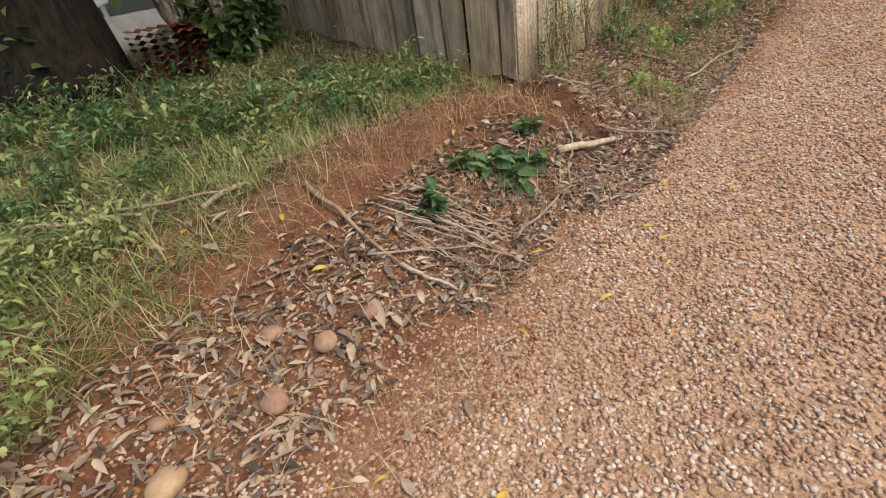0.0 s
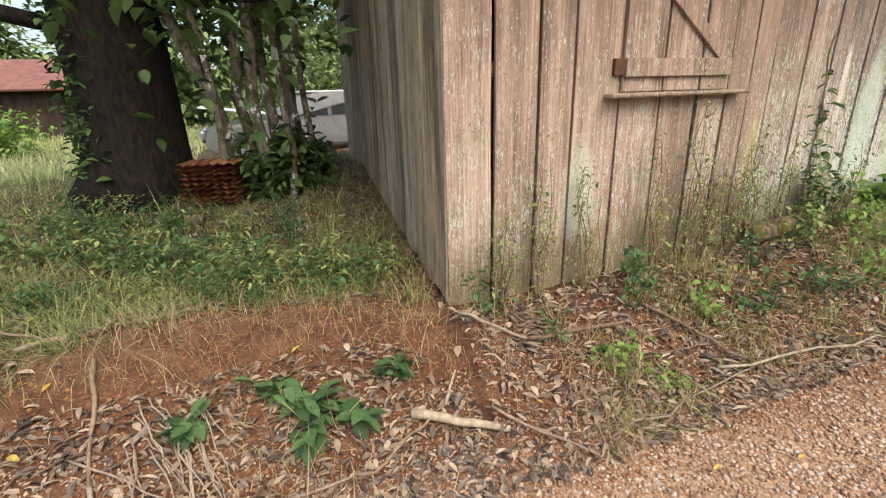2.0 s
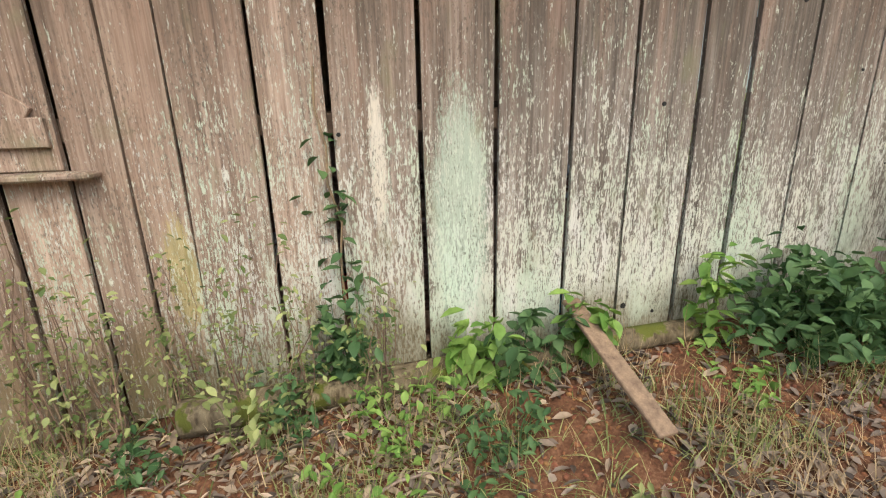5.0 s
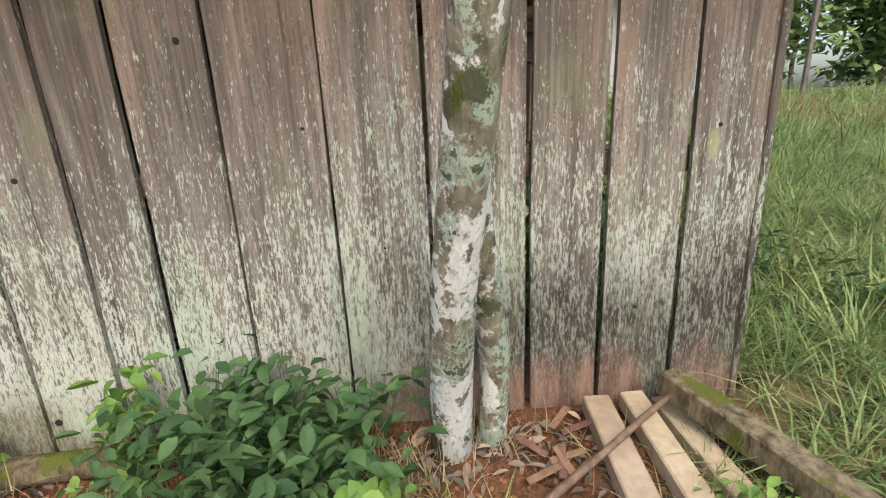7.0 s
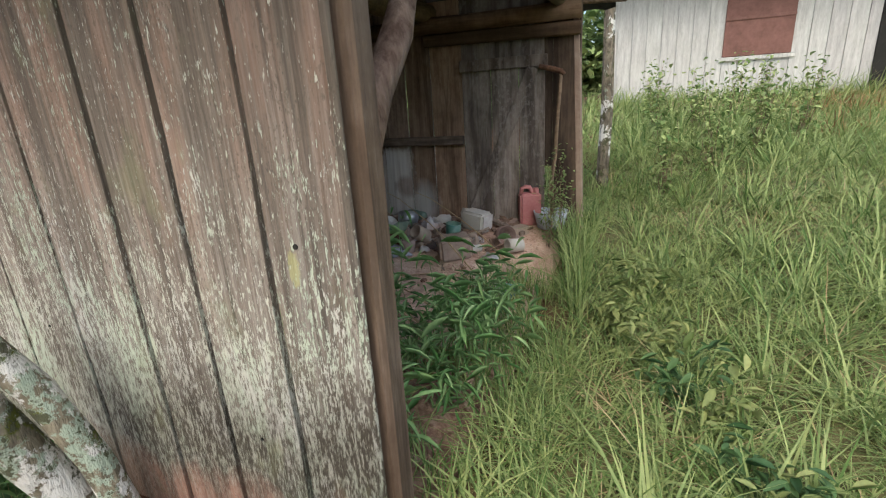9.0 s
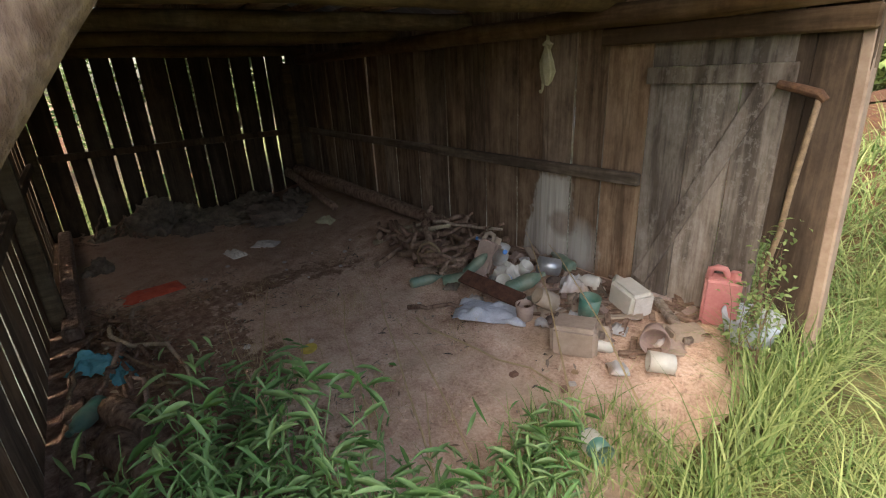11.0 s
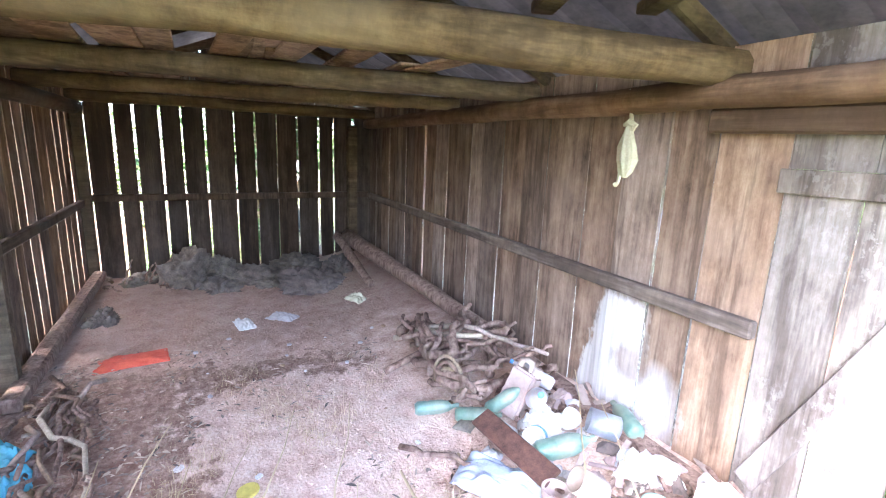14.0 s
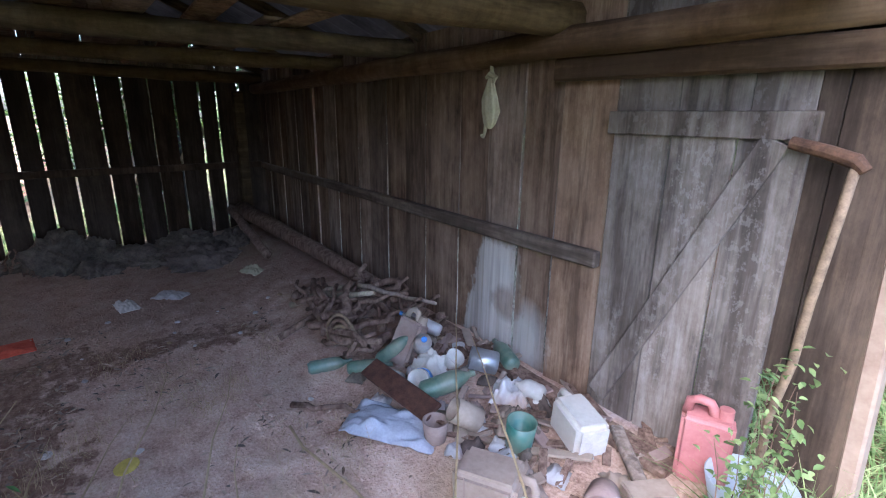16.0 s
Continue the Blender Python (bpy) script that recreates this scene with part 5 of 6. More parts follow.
for k, (x, y, tx, ty) in enumerate(((-0.75, 2.7, -1.5, 2.9), (-0.65, 2.75, -1.0, 2.8), (-0.5, 2.8, -0.6, 2.9), (-0.38, 2.7, -0.4, 3.0), (-0.6, 2.6, -0.75, 2.4), (-0.3, 2.9, -0.5, 3.6), (-0.85, 2.75, -1.2, 2.9), (-0.2, 2.65, -0.3, 2.8), (-0.7, 2.95, -0.9, 3.3), (-0.45, 2.5, -0.55, 2.7), (-0.9, 2.6, -1.1, 2.6))):
    x, y, tx, ty = x - 0.3, y - 0.55, tx - 0.3, ty - 0.5
    p = bend((x, y, float(ground(x, y)) - 0.05), (tx, ty, 2.8), 6, 0.03, 300 + k)
    part("stem", tube(p, [(0.05 if k < 6 else 0.03) * f for f in (1.1, 1.0, 0.95, 0.9, 0.85, 0.75, 0.6)], 9, 0.08, k), M_STEM, thicket, smooth=True)
    tops += [tuple(v) for v in p[4:]]
under(strew("leaves", LEAVES, clear_of_shed(leaf_cloud(tops, 1700, (0.3, 0.3, 0.28), (0.09, 0.16), np.random.default_rng(13))), M_CROWN), thicket, "leaves")
for k, (x, y) in enumerate(((-0.98, 1.98), (-0.75, 2.05), (-0.55, 2.2), (-0.85, 2.3))):
    leafy_plant("dark_shrub", "dark glossy shrub beside the tile stack", "shrub", x, y, 0.55, 0.28, 260, (0.08, 0.14), M_CROWN, 150 + k, group="shrubs under the tree")


FAR_LEAVES = [([(0, 0, 0), (-w, 0.5, f), (0, 1, -0.1), (w, 0.5, f)], [(0, 3, 2), (0, 2, 1)]) for w, f in ((0.26, 0.08), (0.34, 0.15), (0.2, 0.02))]


def far_bush(x, y, z, w, h, n, size, seed, mt=None, label="rounded green bush at the edge of the field"):
    rnd = np.random.default_rng(seed)
    bush = thing("field_bush", label, "bush", "bushes round the field")
    part("stem", tube(bend((x, y, z - 0.2), (x, y, z + h * 0.6), 4, 0.04, seed), [0.12, 0.1, 0.08, 0.06, 0.03], 7, 0.1), M_STEM, bush)
    c = [(x + w * math.cos(a) * r, y + w * 0.5 * math.sin(a) * r, z + h * q) for a, r, q in zip(rnd.uniform(0, 6.28, 26), rnd.uniform(0.1, 0.9, 26), rnd.uniform(0.1, 0.9, 26))]
    under(strew("leaves", FAR_LEAVES, leaf_cloud(c, n, (w * 0.16, w * 0.14, h * 0.1), size, rnd), mt or M_FAR), bush, "leaves")


for k in range(22):
    a = k / 21
    x = -26 + 36 * a
    y = 27 + 3 * math.sin(k * 2.1)
    far_bush(x, y, float(ground(x, y)), 2.6, 5.5 + 2.5 * math.sin(k * 1.3), 2300, (0.3, 0.6), 400 + k, M_FAR, "tall leafy tree at the edge of the field")
for k, (x, y, w, h) in enumerate(((-13, 6, 2.2, 2.6), (-0.5, 12, 2, 2.6), (3, 11, 2, 2.8), (-12, 1, 2.4, 4), (-9, -1, 2, 3.4))):
    far_bush(x, y, float(ground(x, y)), w, h, 2200, (0.1, 0.22), 450 + k)
for k in range(12):
    x, y = 8 + 4.2 * k, 26 + 4 * math.sin(k)
    far_bush(x, y, 1.8, 3.4, 7 + 2 * math.sin(k * 1.7), 1800, (0.4, 0.8), 480 + k, M_CROWN if k % 2 else M_FAR, "tall leafy tree at the edge of the field")
for k in range(9):
    far_bush(-8 + 5 * k, -13 + 2 * math.sin(k), -0.6, 3, 5, 1200, (0.4, 0.8), 500 + k, M_FAR, "tall leafy tree across the track")

# ---------- car ----------
car = thing("derelict_car", "derelict silver hatchback with a white open bonnet", "car", at=pose(-0.2, 8.8, -0.28, 0, 0, 4))
prof = ((-2.0, 0.35), (-1.98, 0.62), (-1.9, 0.74), (-0.75, 0.86), (-0.1, 1.28), (0.3, 1.36), (1.4, 1.33), (1.95, 0.95), (2.05, 0.6), (2.0, 0.3), (-1.9, 0.25))
bm = bmesh.new()
left = [bm.verts.new((x, -0.78 + 0.14 * max(0, z - 0.8), z)) for x, z in prof]
right = [bm.verts.new((x, 0.78 - 0.14 * max(0, z - 0.8), z)) for x, z in prof]
bm.faces.new(left)
bm.faces.new(right[::-1])
for i in range(len(prof)):
    j = (i + 1) % len(prof)
    bm.faces.new((left[j], left[i], right[i], right[j]))
bmesh.ops.recalc_face_normals(bm, faces=bm.faces)
bmesh.ops.bevel(bm, geom=list(bm.edges), offset=0.05, segments=2, affect="EDGES")
part("body", bm, M_CAR, car)
for pts in (((-0.6, 0.9), (-0.05, 1.24), (0.4, 1.27), (0.4, 0.9)), ((0.48, 0.9), (0.48, 1.27), (1.3, 1.25), (1.6, 0.92))):
    bm = bmesh.new()
    for yy in (-0.775, -0.755):
        bm.faces.new([bm.verts.new((x, yy + 0.14 * (z - 0.8), z)) for x, z in pts])
    part("side_window", bm, M_GLASS, car)
part("roof_panel", block((-0.05, -0.62, 1.345), (1.35, 0.62, 1.385), 0.02), M_CARWHITE, car, "white roof panel")
part("bonnet", beam_between((-2.05, 0, 1.12), (-0.8, 0, 0.96), 1.35, 0.035, 0.015), M_CARWHITE, car, "white bonnet raised off the engine")
part("grille", block((-2.06, -0.6, 0.45), (-1.98, 0.6, 0.62), 0.02), M_BLACK, car)
for yy in (-0.55, 0.55):
    part("headlight", block((-2.08, yy - 0.17, 0.5), (-1.98, yy + 0.17, 0.68), 0.03), M_TIN, car, "broken silver headlight")
for x in (-1.3, 1.3):
    for yy in (-0.74, 0.74):
        wheel = part("wheel", lathe(((0.14, -0.09), (0.29, -0.085), (0.31, -0.05), (0.31, 0.05), (0.29, 0.085), (0.14, 0.09)), 24), M_BLACK, car)
        wheel.matrix_basis = pose(x, yy, 0.3, 90)
        part("rim", lathe(((0.13, -0.1), (0.15, -0.06), (0.15, 0.06), (0.13, 0.1)), 18), M_TIN, wheel)

# ---------- stacked roof tiles ----------
def wave_tile():
    bm = bmesh.new()
    n = 14
    rows = [(bm.verts.new((-0.115 + 0.23 * k / n, -0.17, 0.011 * math.sin(k * 1.35))), bm.verts.new((-0.115 + 0.23 * k / n, 0.17, 0.011 * math.sin(k * 1.35)))) for k in range(n + 1)]
    for a, b in zip(rows, rows[1:]):
        bm.faces.new((a[0], b[0], b[1], a[1]))
    bmesh.ops.solidify(bm, geom=list(bm.faces), thickness=0.02)
    return bm


gz = float(ground(-1.36, 2.0))
stack = thing("tile_stack", "stack of orange wavy clay roof tiles", "roof tiles", at=pose(-1.36, 2.05, gz, 0, 0, -14))
first = part("roof_tile", wave_tile(), M_TILE, stack)
for col in (-0.12, 0.12):
    for k in range(9):
        t = first if (col < 0 and k == 0) else bpy.data.objects.new("roof_tile", first.data)
        if t is not first:
            scene.collection.objects.link(t)
            t.parent = stack
        t.matrix_basis = pose(col + rng.uniform(-0.008, 0.008), rng.uniform(-0.02, 0.02), 0.03 + 0.04 * k, 0, 0, rng.uniform(-2, 2))
logs = thing("mossy_log", "short mossy log lying by the tree", "log")
part("trunk", tube([(-1.75, 1.7, float(ground(-1.75, 1.7)) + 0.03), (-1.45, 1.62, float(ground(-1.45, 1.62)) + 0.03)], [0.05, 0.045], 14, 0.06), M_MOSSLOG, logs, smooth=True)

# ---------- houses ----------
house = thing("white_house", "white board farmhouse with a blue-grey wing", "house")
HY = 11.0
x = 6.6
while x < 11.5:
    part("wall_board", block((x, HY, 0.9), (x + 0.285, HY + 0.03, 4.2), 0.004), M_HOUSE, house)
    x += 0.295
while x < 14.8:
    part("wall_board", block((x, HY + 0.02, 0.9), (x + 0.225, HY + 0.05, 4.2), 0.004), M_BLUEWALL, house)
    x += 0.235
win = part("window", block((8.95, HY - 0.04, 2.1), (10.15, HY - 0.005, 3.6), 0.006), M_SHUTTER, house, "closed brown shutter")
part("window_frame", block((8.88, HY - 0.06, 2.02), (10.22, HY - 0.045, 2.09), 0.004), M_HOUSE, win)
part("window_rail", block((8.95, HY - 0.06, 2.78), (10.15, HY - 0.041, 2.84), 0.004), M_SHUTTER, win)
# doorway and wing window: solid slabs, the shade within as their colour
part("doorway", block((11.5, HY - 0.04, 0.95), (12.05, HY + 0.015, 3.4), 0.004), M_HOLESHADE, house, "open doorway as a slab in the colour of shade")
win = part("window", block((12.85, HY - 0.02, 2.35), (14.05, HY + 0.015, 3.4), 0.006), M_HOLESHADE, house, "window opening as a slab in the colour of shade")
part("window_sill", block((12.8, HY - 0.06, 2.28), (14.1, HY + 0.0, 2.35), 0.006), M_BLUEWALL, win)
part("roof", beam_between((10.7, HY - 0.9, 3.9), (10.7, HY + 2.5, 5.3), 9.5, 0.06), M_ROOF, house)
part("side_wall", block((14.75, HY + 0.05, 0.9), (14.8, HY + 4, 4.2), 0.004), M_HOUSE, house)
part("back_wall", block((6.6, HY + 3.95, 0.9), (14.8, HY + 4, 4.2), 0.004), M_HOUSE, house)
part("porch_post", block((14.9, HY - 1.0, 0.9), (15.0, HY - 0.9, 3.9), 0.01), M_DOOR, house)
hut = thing("red_roofed_hut", "low hut with a rusty red tiled roof", "house", at=pose(-9.4, 21, -0.1))
part("wall", block((-2.4, -1.5, -0.6), (2.4, 1.5, 1.7), 0.02), M_INDARK, hut)
for s in (-1, 1):
    part("roof", beam_between((0, s * 2.1, 1.5), (0, 0, 2.6), 5.6, 0.08), M_HUTROOF, hut)

M_CHIP = plain("red_split_wood", (0.13, 0.065, 0.04), (0.28, 0.155, 0.1), 30, rough=0.85, vary=0.25)


# ---------- loose wood outside ----------
def stick(name, label, a, b, r, mat, seed, category="stick", wob=0.03, group=""):
    ob = thing(name, label, category, group)
    n = 6
    part("wood", tube(bend(a, b, n, wob, seed), [r * (1 - 0.06 * i) for i in range(n + 1)], 8, 0.1, seed), mat, ob, smooth=True)
    return ob


def on(x, y, h=0.0):
    return (x, y, float(ground(x, y)) + h)


sticks = [((-1.8, 0.08), (-1.75, -0.42), 0.012), ((-1.75, -0.42), (-1.66, -0.66), 0.011), ((-1.19, -0.68), (-0.6, -0.68), 0.009), ((-0.6, -0.68), (-0.2, -0.5), 0.009), ((-0.2, -0.5), (-0.1, -0.38), 0.008), ((0.0, -0.2), (0.32, -0.38), 0.012), ((0.32, -0.38), (0.93, -0.42), 0.014),
          ((0.0, -0.62), (0.38, -0.95), 0.008), ((1.3, -0.75), (2.3, -0.9), 0.009), ((1.1, -0.35), (1.5, -0.75), 0.012), ((-2.2, 0.3), (-1.4, 0.36), 0.012), ((-2.5, 0.6), (-2.05, 0.3), 0.009),
          ((0.3, -0.2), (0.75, -0.6), 0.008), ((2.5, -0.6), (3.2, -0.45), 0.008), ((-1.85, -0.3), (-1.35, -0.6), 0.006), ((-2.3, -0.15), (-1.95, -0.22), 0.007), ((-2.75, 0.75), (-2.4, 0.45), 0.01), ((0.5, -0.9), (1.5, -0.8), 0.006), ((0.9, -0.6), (1.9, -0.65), 0.007)]
for k, (a, b, r) in enumerate(sticks):
    stick("stick", "bleached bent stick on the leaf litter", on(*a, 0.03), on(*b, 0.03), r, M_STICK if k % 3 else M_TWIG, k, group="sticks on the bank")
for k in range(26):
    x, y = -1.65 + 0.35 * rng.random(), -0.12 - 0.3 * rng.random()
    a = rng.uniform(-1.4, -0.8)
    L = rng.uniform(0.15, 0.5)
    stick("twig", "thin dry twig in a heap", on(x, y, 0.03), on(x + L * math.cos(a), y + L * math.sin(a), rng.uniform(0.02, 0.08)), 0.004, M_STICK, 50 + k, "twig", group="heap of twigs")
stick("broken_branch", "pale broken branch end", on(-0.37, -0.49, 0.03), on(0.05, -0.72, 0.03), 0.026, M_STICK, 91)
stick("foot_log", "mossy log along the foot of the boards", (2.15, -0.14, 0.06), (4.35, -0.1, 0.2), 0.075, M_MOSSLOG, 92, "log", 0.005)
stick("grey_pole", "thin grey pole across the sawn planks", (5.3, -0.75, 0.15), (6.3, -0.14, 0.34), 0.016, M_TWIG, 93, "pole", 0.006)
slat = thing("leaning_slat", "weathered slat leaning on the boards", "slat")
part("board", beam_between((3.76, -0.06, 0.38), (3.86, -0.66, 0.13), 0.08, 0.02, 0.004), M_TWIG, slat)
for k, (a, b, mt, w) in enumerate((((6.05, -0.05, 0.26), (6.02, -0.75, 0.18), M_SAWN, 0.1), ((6.19, -0.04, 0.26), (6.2, -0.72, 0.18), M_SAWN, 0.09), ((6.32, -0.03, 0.22), (6.36, -0.7, 0.17), M_SAWN, 0.09), ((6.3, -0.08, 0.36), (6.62, -0.7, 0.24), M_MOSSLOG, 0.1))):
    pl = thing("sawn_plank", "pale sawn plank lying against the wall foot" if k < 3 else "old mossy square timber on the planks", "plank", "planks by the corner")
    part("board", beam_between(a, b, w, 0.07 if k < 3 else 0.09, 0.006), mt, pl)
for k in range(7):
    ch = thing("wood_chip", "split reddish wood chip on the ground", "wood chip", "chips by the tree")
    x, y, a = 5.72 + 0.2 * rng.random(), -0.12 - 0.3 * rng.random(), rng.uniform(0, 3)
    part("chip", beam_between(on(x, y, 0.03), on(x + 0.12 * math.cos(a), y + 0.12 * math.sin(a), 0.045), 0.028, 0.007, 0.002), M_CHIP, ch)
for k, (x, y, r) in enumerate(((-2.37, -0.32, 0.04), (-2.24, -0.46, 0.045), (-2.52, -0.5, 0.05), (-2.34, -0.52, 0.022), (-2.82, -0.34, 0.028), (-2.9, -0.48, 0.055), (-2.02, -0.48, 0.035), (-2.6, -0.62, 0.02), (-1.6, -0.95, 0.018))):
    bm = bmesh.new()
    bmesh.ops.create_icosphere(bm, subdivisions=3, radius=1)
    for v in bm.verts:
        v.co = Vector((v.co.x * r * 1.2, v.co.y * r, v.co.z * r * 0.75)) * (1 + 0.08 * noise.noise(v.co * 1.5 + Vector((k, 0, 0))))
    ob = part("cobble", bm, M_COBBLE, None, "", True)
    tagged(ob, "rounded brown stone in the leaf litter", "stone", "stones by the track")
    ob.matrix_basis = pose(*on(x, y, r * 0.4), 0, 0, 40 * k)
big_leaf = strew("curled_leaf", LEAVES, [(*on(-2.04, -0.58, 0.04), -0.4, 0.25, 0.2, 0.14, 0.2, 0.14, 2)], M_DRY, "", "large curled tan leaf on the stones", "leaf")

# ---------- things in the shed ----------
def fl(x, y, h=0.0):
    return (x, y, float(earth_floor(x, y)) + h)


def rounded(w, d, h, r, bm=None):
    bm = block((-w / 2, -d / 2, 0), (w / 2, d / 2, h), 0)
    bmesh.ops.bevel(bm, geom=list(bm.edges), offset=r, segments=3, affect="EDGES")
    return bm


def jerrycan(name, label, m, w, d, h, mat, capmat=None):
    """A plastic can with a loop handle and a screw cap."""
    can = thing(name, label, "jerrycan", at=m)
    part("body", rounded(w, d, h * 0.84, min(w, d) * 0.13), mat, can)
    hw = w * 0.5
    part("handle", tube([(-hw * 0.8, 0, h * 0.8), (-hw * 0.75, 0, h * 0.96), (-hw * 0.4, 0, h), (0.0, 0, h * 0.98), (hw * 0.16, 0, h * 0.9), (hw * 0.2, 0, h * 0.8)], [0.022, 0.021, 0.02, 0.02, 0.021, 0.022], 10), mat, can, smooth=True)
    neck = part("neck", lathe(((0.03, 0), (0.028, 0.05), (0.022, 0.052)), 16), mat, can)
    neck.matrix_basis = pose(hw * 0.6, 0, h * 0.82)
    if capmat:
        cap = part("cap", lathe(((0.033, 0.0), (0.034, 0.03), (0.03, 0.035)), 16), capmat, can)
        cap.matrix_basis = pose(hw * 0.6, 0, h * 0.87)
    part("seam", block((-w * 0.44, -d / 2 - 0.003, h * 0.18), (w * 0.44, -d / 2 + 0.002, h * 0.2), 0), mat, can)
    return can


def bottle(m, mat, capmat=None, r=0.05, h=0.32, label="empty green plastic bottle lying in the dirt", group="bottles in the rubbish"):
    b = thing("plastic_bottle", label, "bottle", group, at=m)
    part("body", lathe(((r * 0.7, 0), (r, 0.02), (r, h * 0.25), (r * 0.93, h * 0.3), (r, h * 0.35), (r, h * 0.62), (r * 0.75, h * 0.78), (r * 0.3, h * 0.92), (r * 0.27, h))), mat, b, smooth=True)
    part("cap", lathe(((r * 0.33, h * 0.96), (r * 0.33, h * 1.03), (r * 0.28, h * 1.035)), 14), capmat or mat, b)
    return b


def vessel(name, label, category, m, r0, r1, h, mat, rim=None):
    """An open cup, pot or bowl with a wall and a floor."""
    v = thing(name, label, category, at=m)
    t = 0.006
    part("body", lathe(((r0 * 0.9, 0), (r0, 0.005), (r1, h), (r1 - t, h), (r0 - t, t + 0.004), (0.003, t + 0.004)), 26), mat, v, smooth=True)
    if rim:
        part("rim", lathe(((r1 + 0.003, h * 0.1), (r1 + 0.003, h * 0.55), (r1, h * 0.55)), 26, cap=False), rim, v)
    return v


def crumple(seed, amp, hump):
    def f(u, q):
        p = Vector((u * 1.7 + seed, q * 1.7, seed * 0.37))
        n = noise.noise(p) + 0.5 * noise.noise(p * 2.3) + 0.25 * noise.noise(p * 5)
        edge_ = max(0.0, 1 - max(abs(u), abs(q)) ** 3)
        return (0.12 * amp * noise.noise(p + Vector((5, 1, 2))) * 8 * 0.1, 0.1 * amp * noise.noise(p + Vector((1, 7, 3))), max(0.008, hump * edge_ * (0.75 + 0.35 * n) + amp * 0.25 * abs(n)))
    return f


def cloth(name, label, category, x, y, w, d, rz, mat, seed, amp=0.12, hump=0.05, lift=0.0):
    ob = part(name, sheet(w, d, 26, crumple(seed, amp, hump)), mat, None, "", True)
    ob.matrix_basis = pose(*fl(x, y, lift), 0, 0, rz)
    return tagged(ob, label, category)


jerrycan("jerrycan", "upright faded red plastic jerrycan before the door", pose(*fl(6.37, 3.485, -0.005), 0, 0, 24), 0.2, 0.14, 0.37, M_PINK)
white = jerrycan("white_can", "white plastic can lying on its side", pose(*fl(6.03, 3.2, 0.1), 0, 84, 160), 0.18, 0.17, 0.3, M_WHITE)
part("label_panel", block((-0.07, -0.07, -0.006), (0.07, 0.07, 0.0), 0), M_PAPER, white, "worn paper label")
jerrycan("dusty_canister", "dusty beige canister on its side", pose(*fl(5.74, 2.66, 0.105), 0, 88, 28), 0.2, 0.21, 0.34, M_DUSTY, M_DUSTY)
jerrycan("dusty_gallon", "dusty pinkish plastic gallon leaning on the heap", pose(*fl(4.69, 2.98, 0.0), -22, 12, 20), 0.17, 0.12, 0.36, M_DUSTY)
vessel("green_pot", "green plastic pot standing in the rubbish", "pot", pose(*fl(5.74, 3.02), 0, 6, 0), 0.062, 0.074, 0.16, M_GREENPL)
vessel("beige_tub", "small dusty plastic tub", "tub", pose(*fl(5.4, 2.77)), 0.055, 0.068, 0.12, M_DUSTY)
vessel("torn_tube", "torn brown pipe end lying in the rubbish", "pipe", pose(*fl(5.5, 2.97, 0.06), 58, 0, -25), 0.065, 0.065, 0.16, M_DUSTY)
vessel("white_cup", "white plastic cup lying tilted", "cup", pose(*fl(4.92, 2.86, 0.05), 60, 0, 10), 0.04, 0.05, 0.1, M_WHITE)
vessel("striped_cup", "white cup with a blue band", "cup", pose(*fl(5.02, 2.95, 0.06), 62, 0, 40), 0.05, 0.062, 0.12, M_WHITE, M_BLUE)
vessel("white_bowl", "white plastic cup half buried in rubbish", "cup", pose(*fl(5.0, 3.17, 0.04), 35, 0, 100), 0.05, 0.06, 0.08, M_WHITE)
vessel("tin_can", "galvanised tin can lying on its side", "tin can", pose(*fl(5.22, 3.36, 0.07), 78, 0, -40), 0.07, 0.07, 0.17, M_TIN)
vessel("brown_pot", "brown clay pot on its side", "pot", pose(*fl(6.2, 3.05, 0.07), 82, 0, 30), 0.06, 0.085, 0.17, M_DUSTY)
vessel("white_pipe_end", "white plastic pipe end lying in the grass", "pipe", pose(*fl(6.42, 2.88, 0.06), 85, 0, -50), 0.055, 0.06, 0.14, M_WHITE)
vessel("grey_basin", "grey-blue plastic basin by the post", "basin", pose(*fl(6.58, 3.42)), 0.12, 0.16, 0.16, M_GREY)
bottle(pose(*fl(4.34, 2.5, 0.05), 86, 0, 160), M_BOTTLE, r=0.045, h=0.28)
bottle(pose(*fl(4.56, 2.68, 0.06), 84, 0, 146), M_BOTTLE, r=0.045, h=0.28)
bottle(pose(*fl(4.64, 2.86, 0.06), 50, 0, 150), M_BOTTLE, r=0.045, h=0.28)
bottle(pose(*fl(5.13, 2.86, 0.08), 76, 0, 160), M_BOTTLE, r=0.06, h=0.32)
bottle(pose(*fl(5.3, 3.42, 0.06), 86, 0, -110), M_BOTTLE, r=0.052, h=0.3, label="olive plastic bottle beside the tin")
bottle(pose(*fl(4.78, 3.1, 0.1), 55, 0, 60), M_CLEAR, M_BLUE, r=0.055, h=0.3, label="cloudy bottle with a blue cap")
bottle(pose(*fl(4.72, 3.3, 0.1), 70, 0, -50), M_CLEAR, M_BLUE, r=0.045, h=0.3, label="cloudy bottle with a blue cap")
bottle(pose(*fl(6.08, 2.82, 0.04), 88, 0, -60), M_WHITE, M_BLUE, r=0.035, h=0.2, label="small white bottle with a blue cap")
bottle(pose(*fl(5.62, 3.33, 0.06), 84, 0, -70), M_WHITE, M_WHITE, r=0.05, h=0.16, label="short white plastic tub lying on its side")
bottle(pose(*fl(4.4, 0.3, 0.06), 84, 0, 60), M_GREENPL, r=0.055, h=0.3)
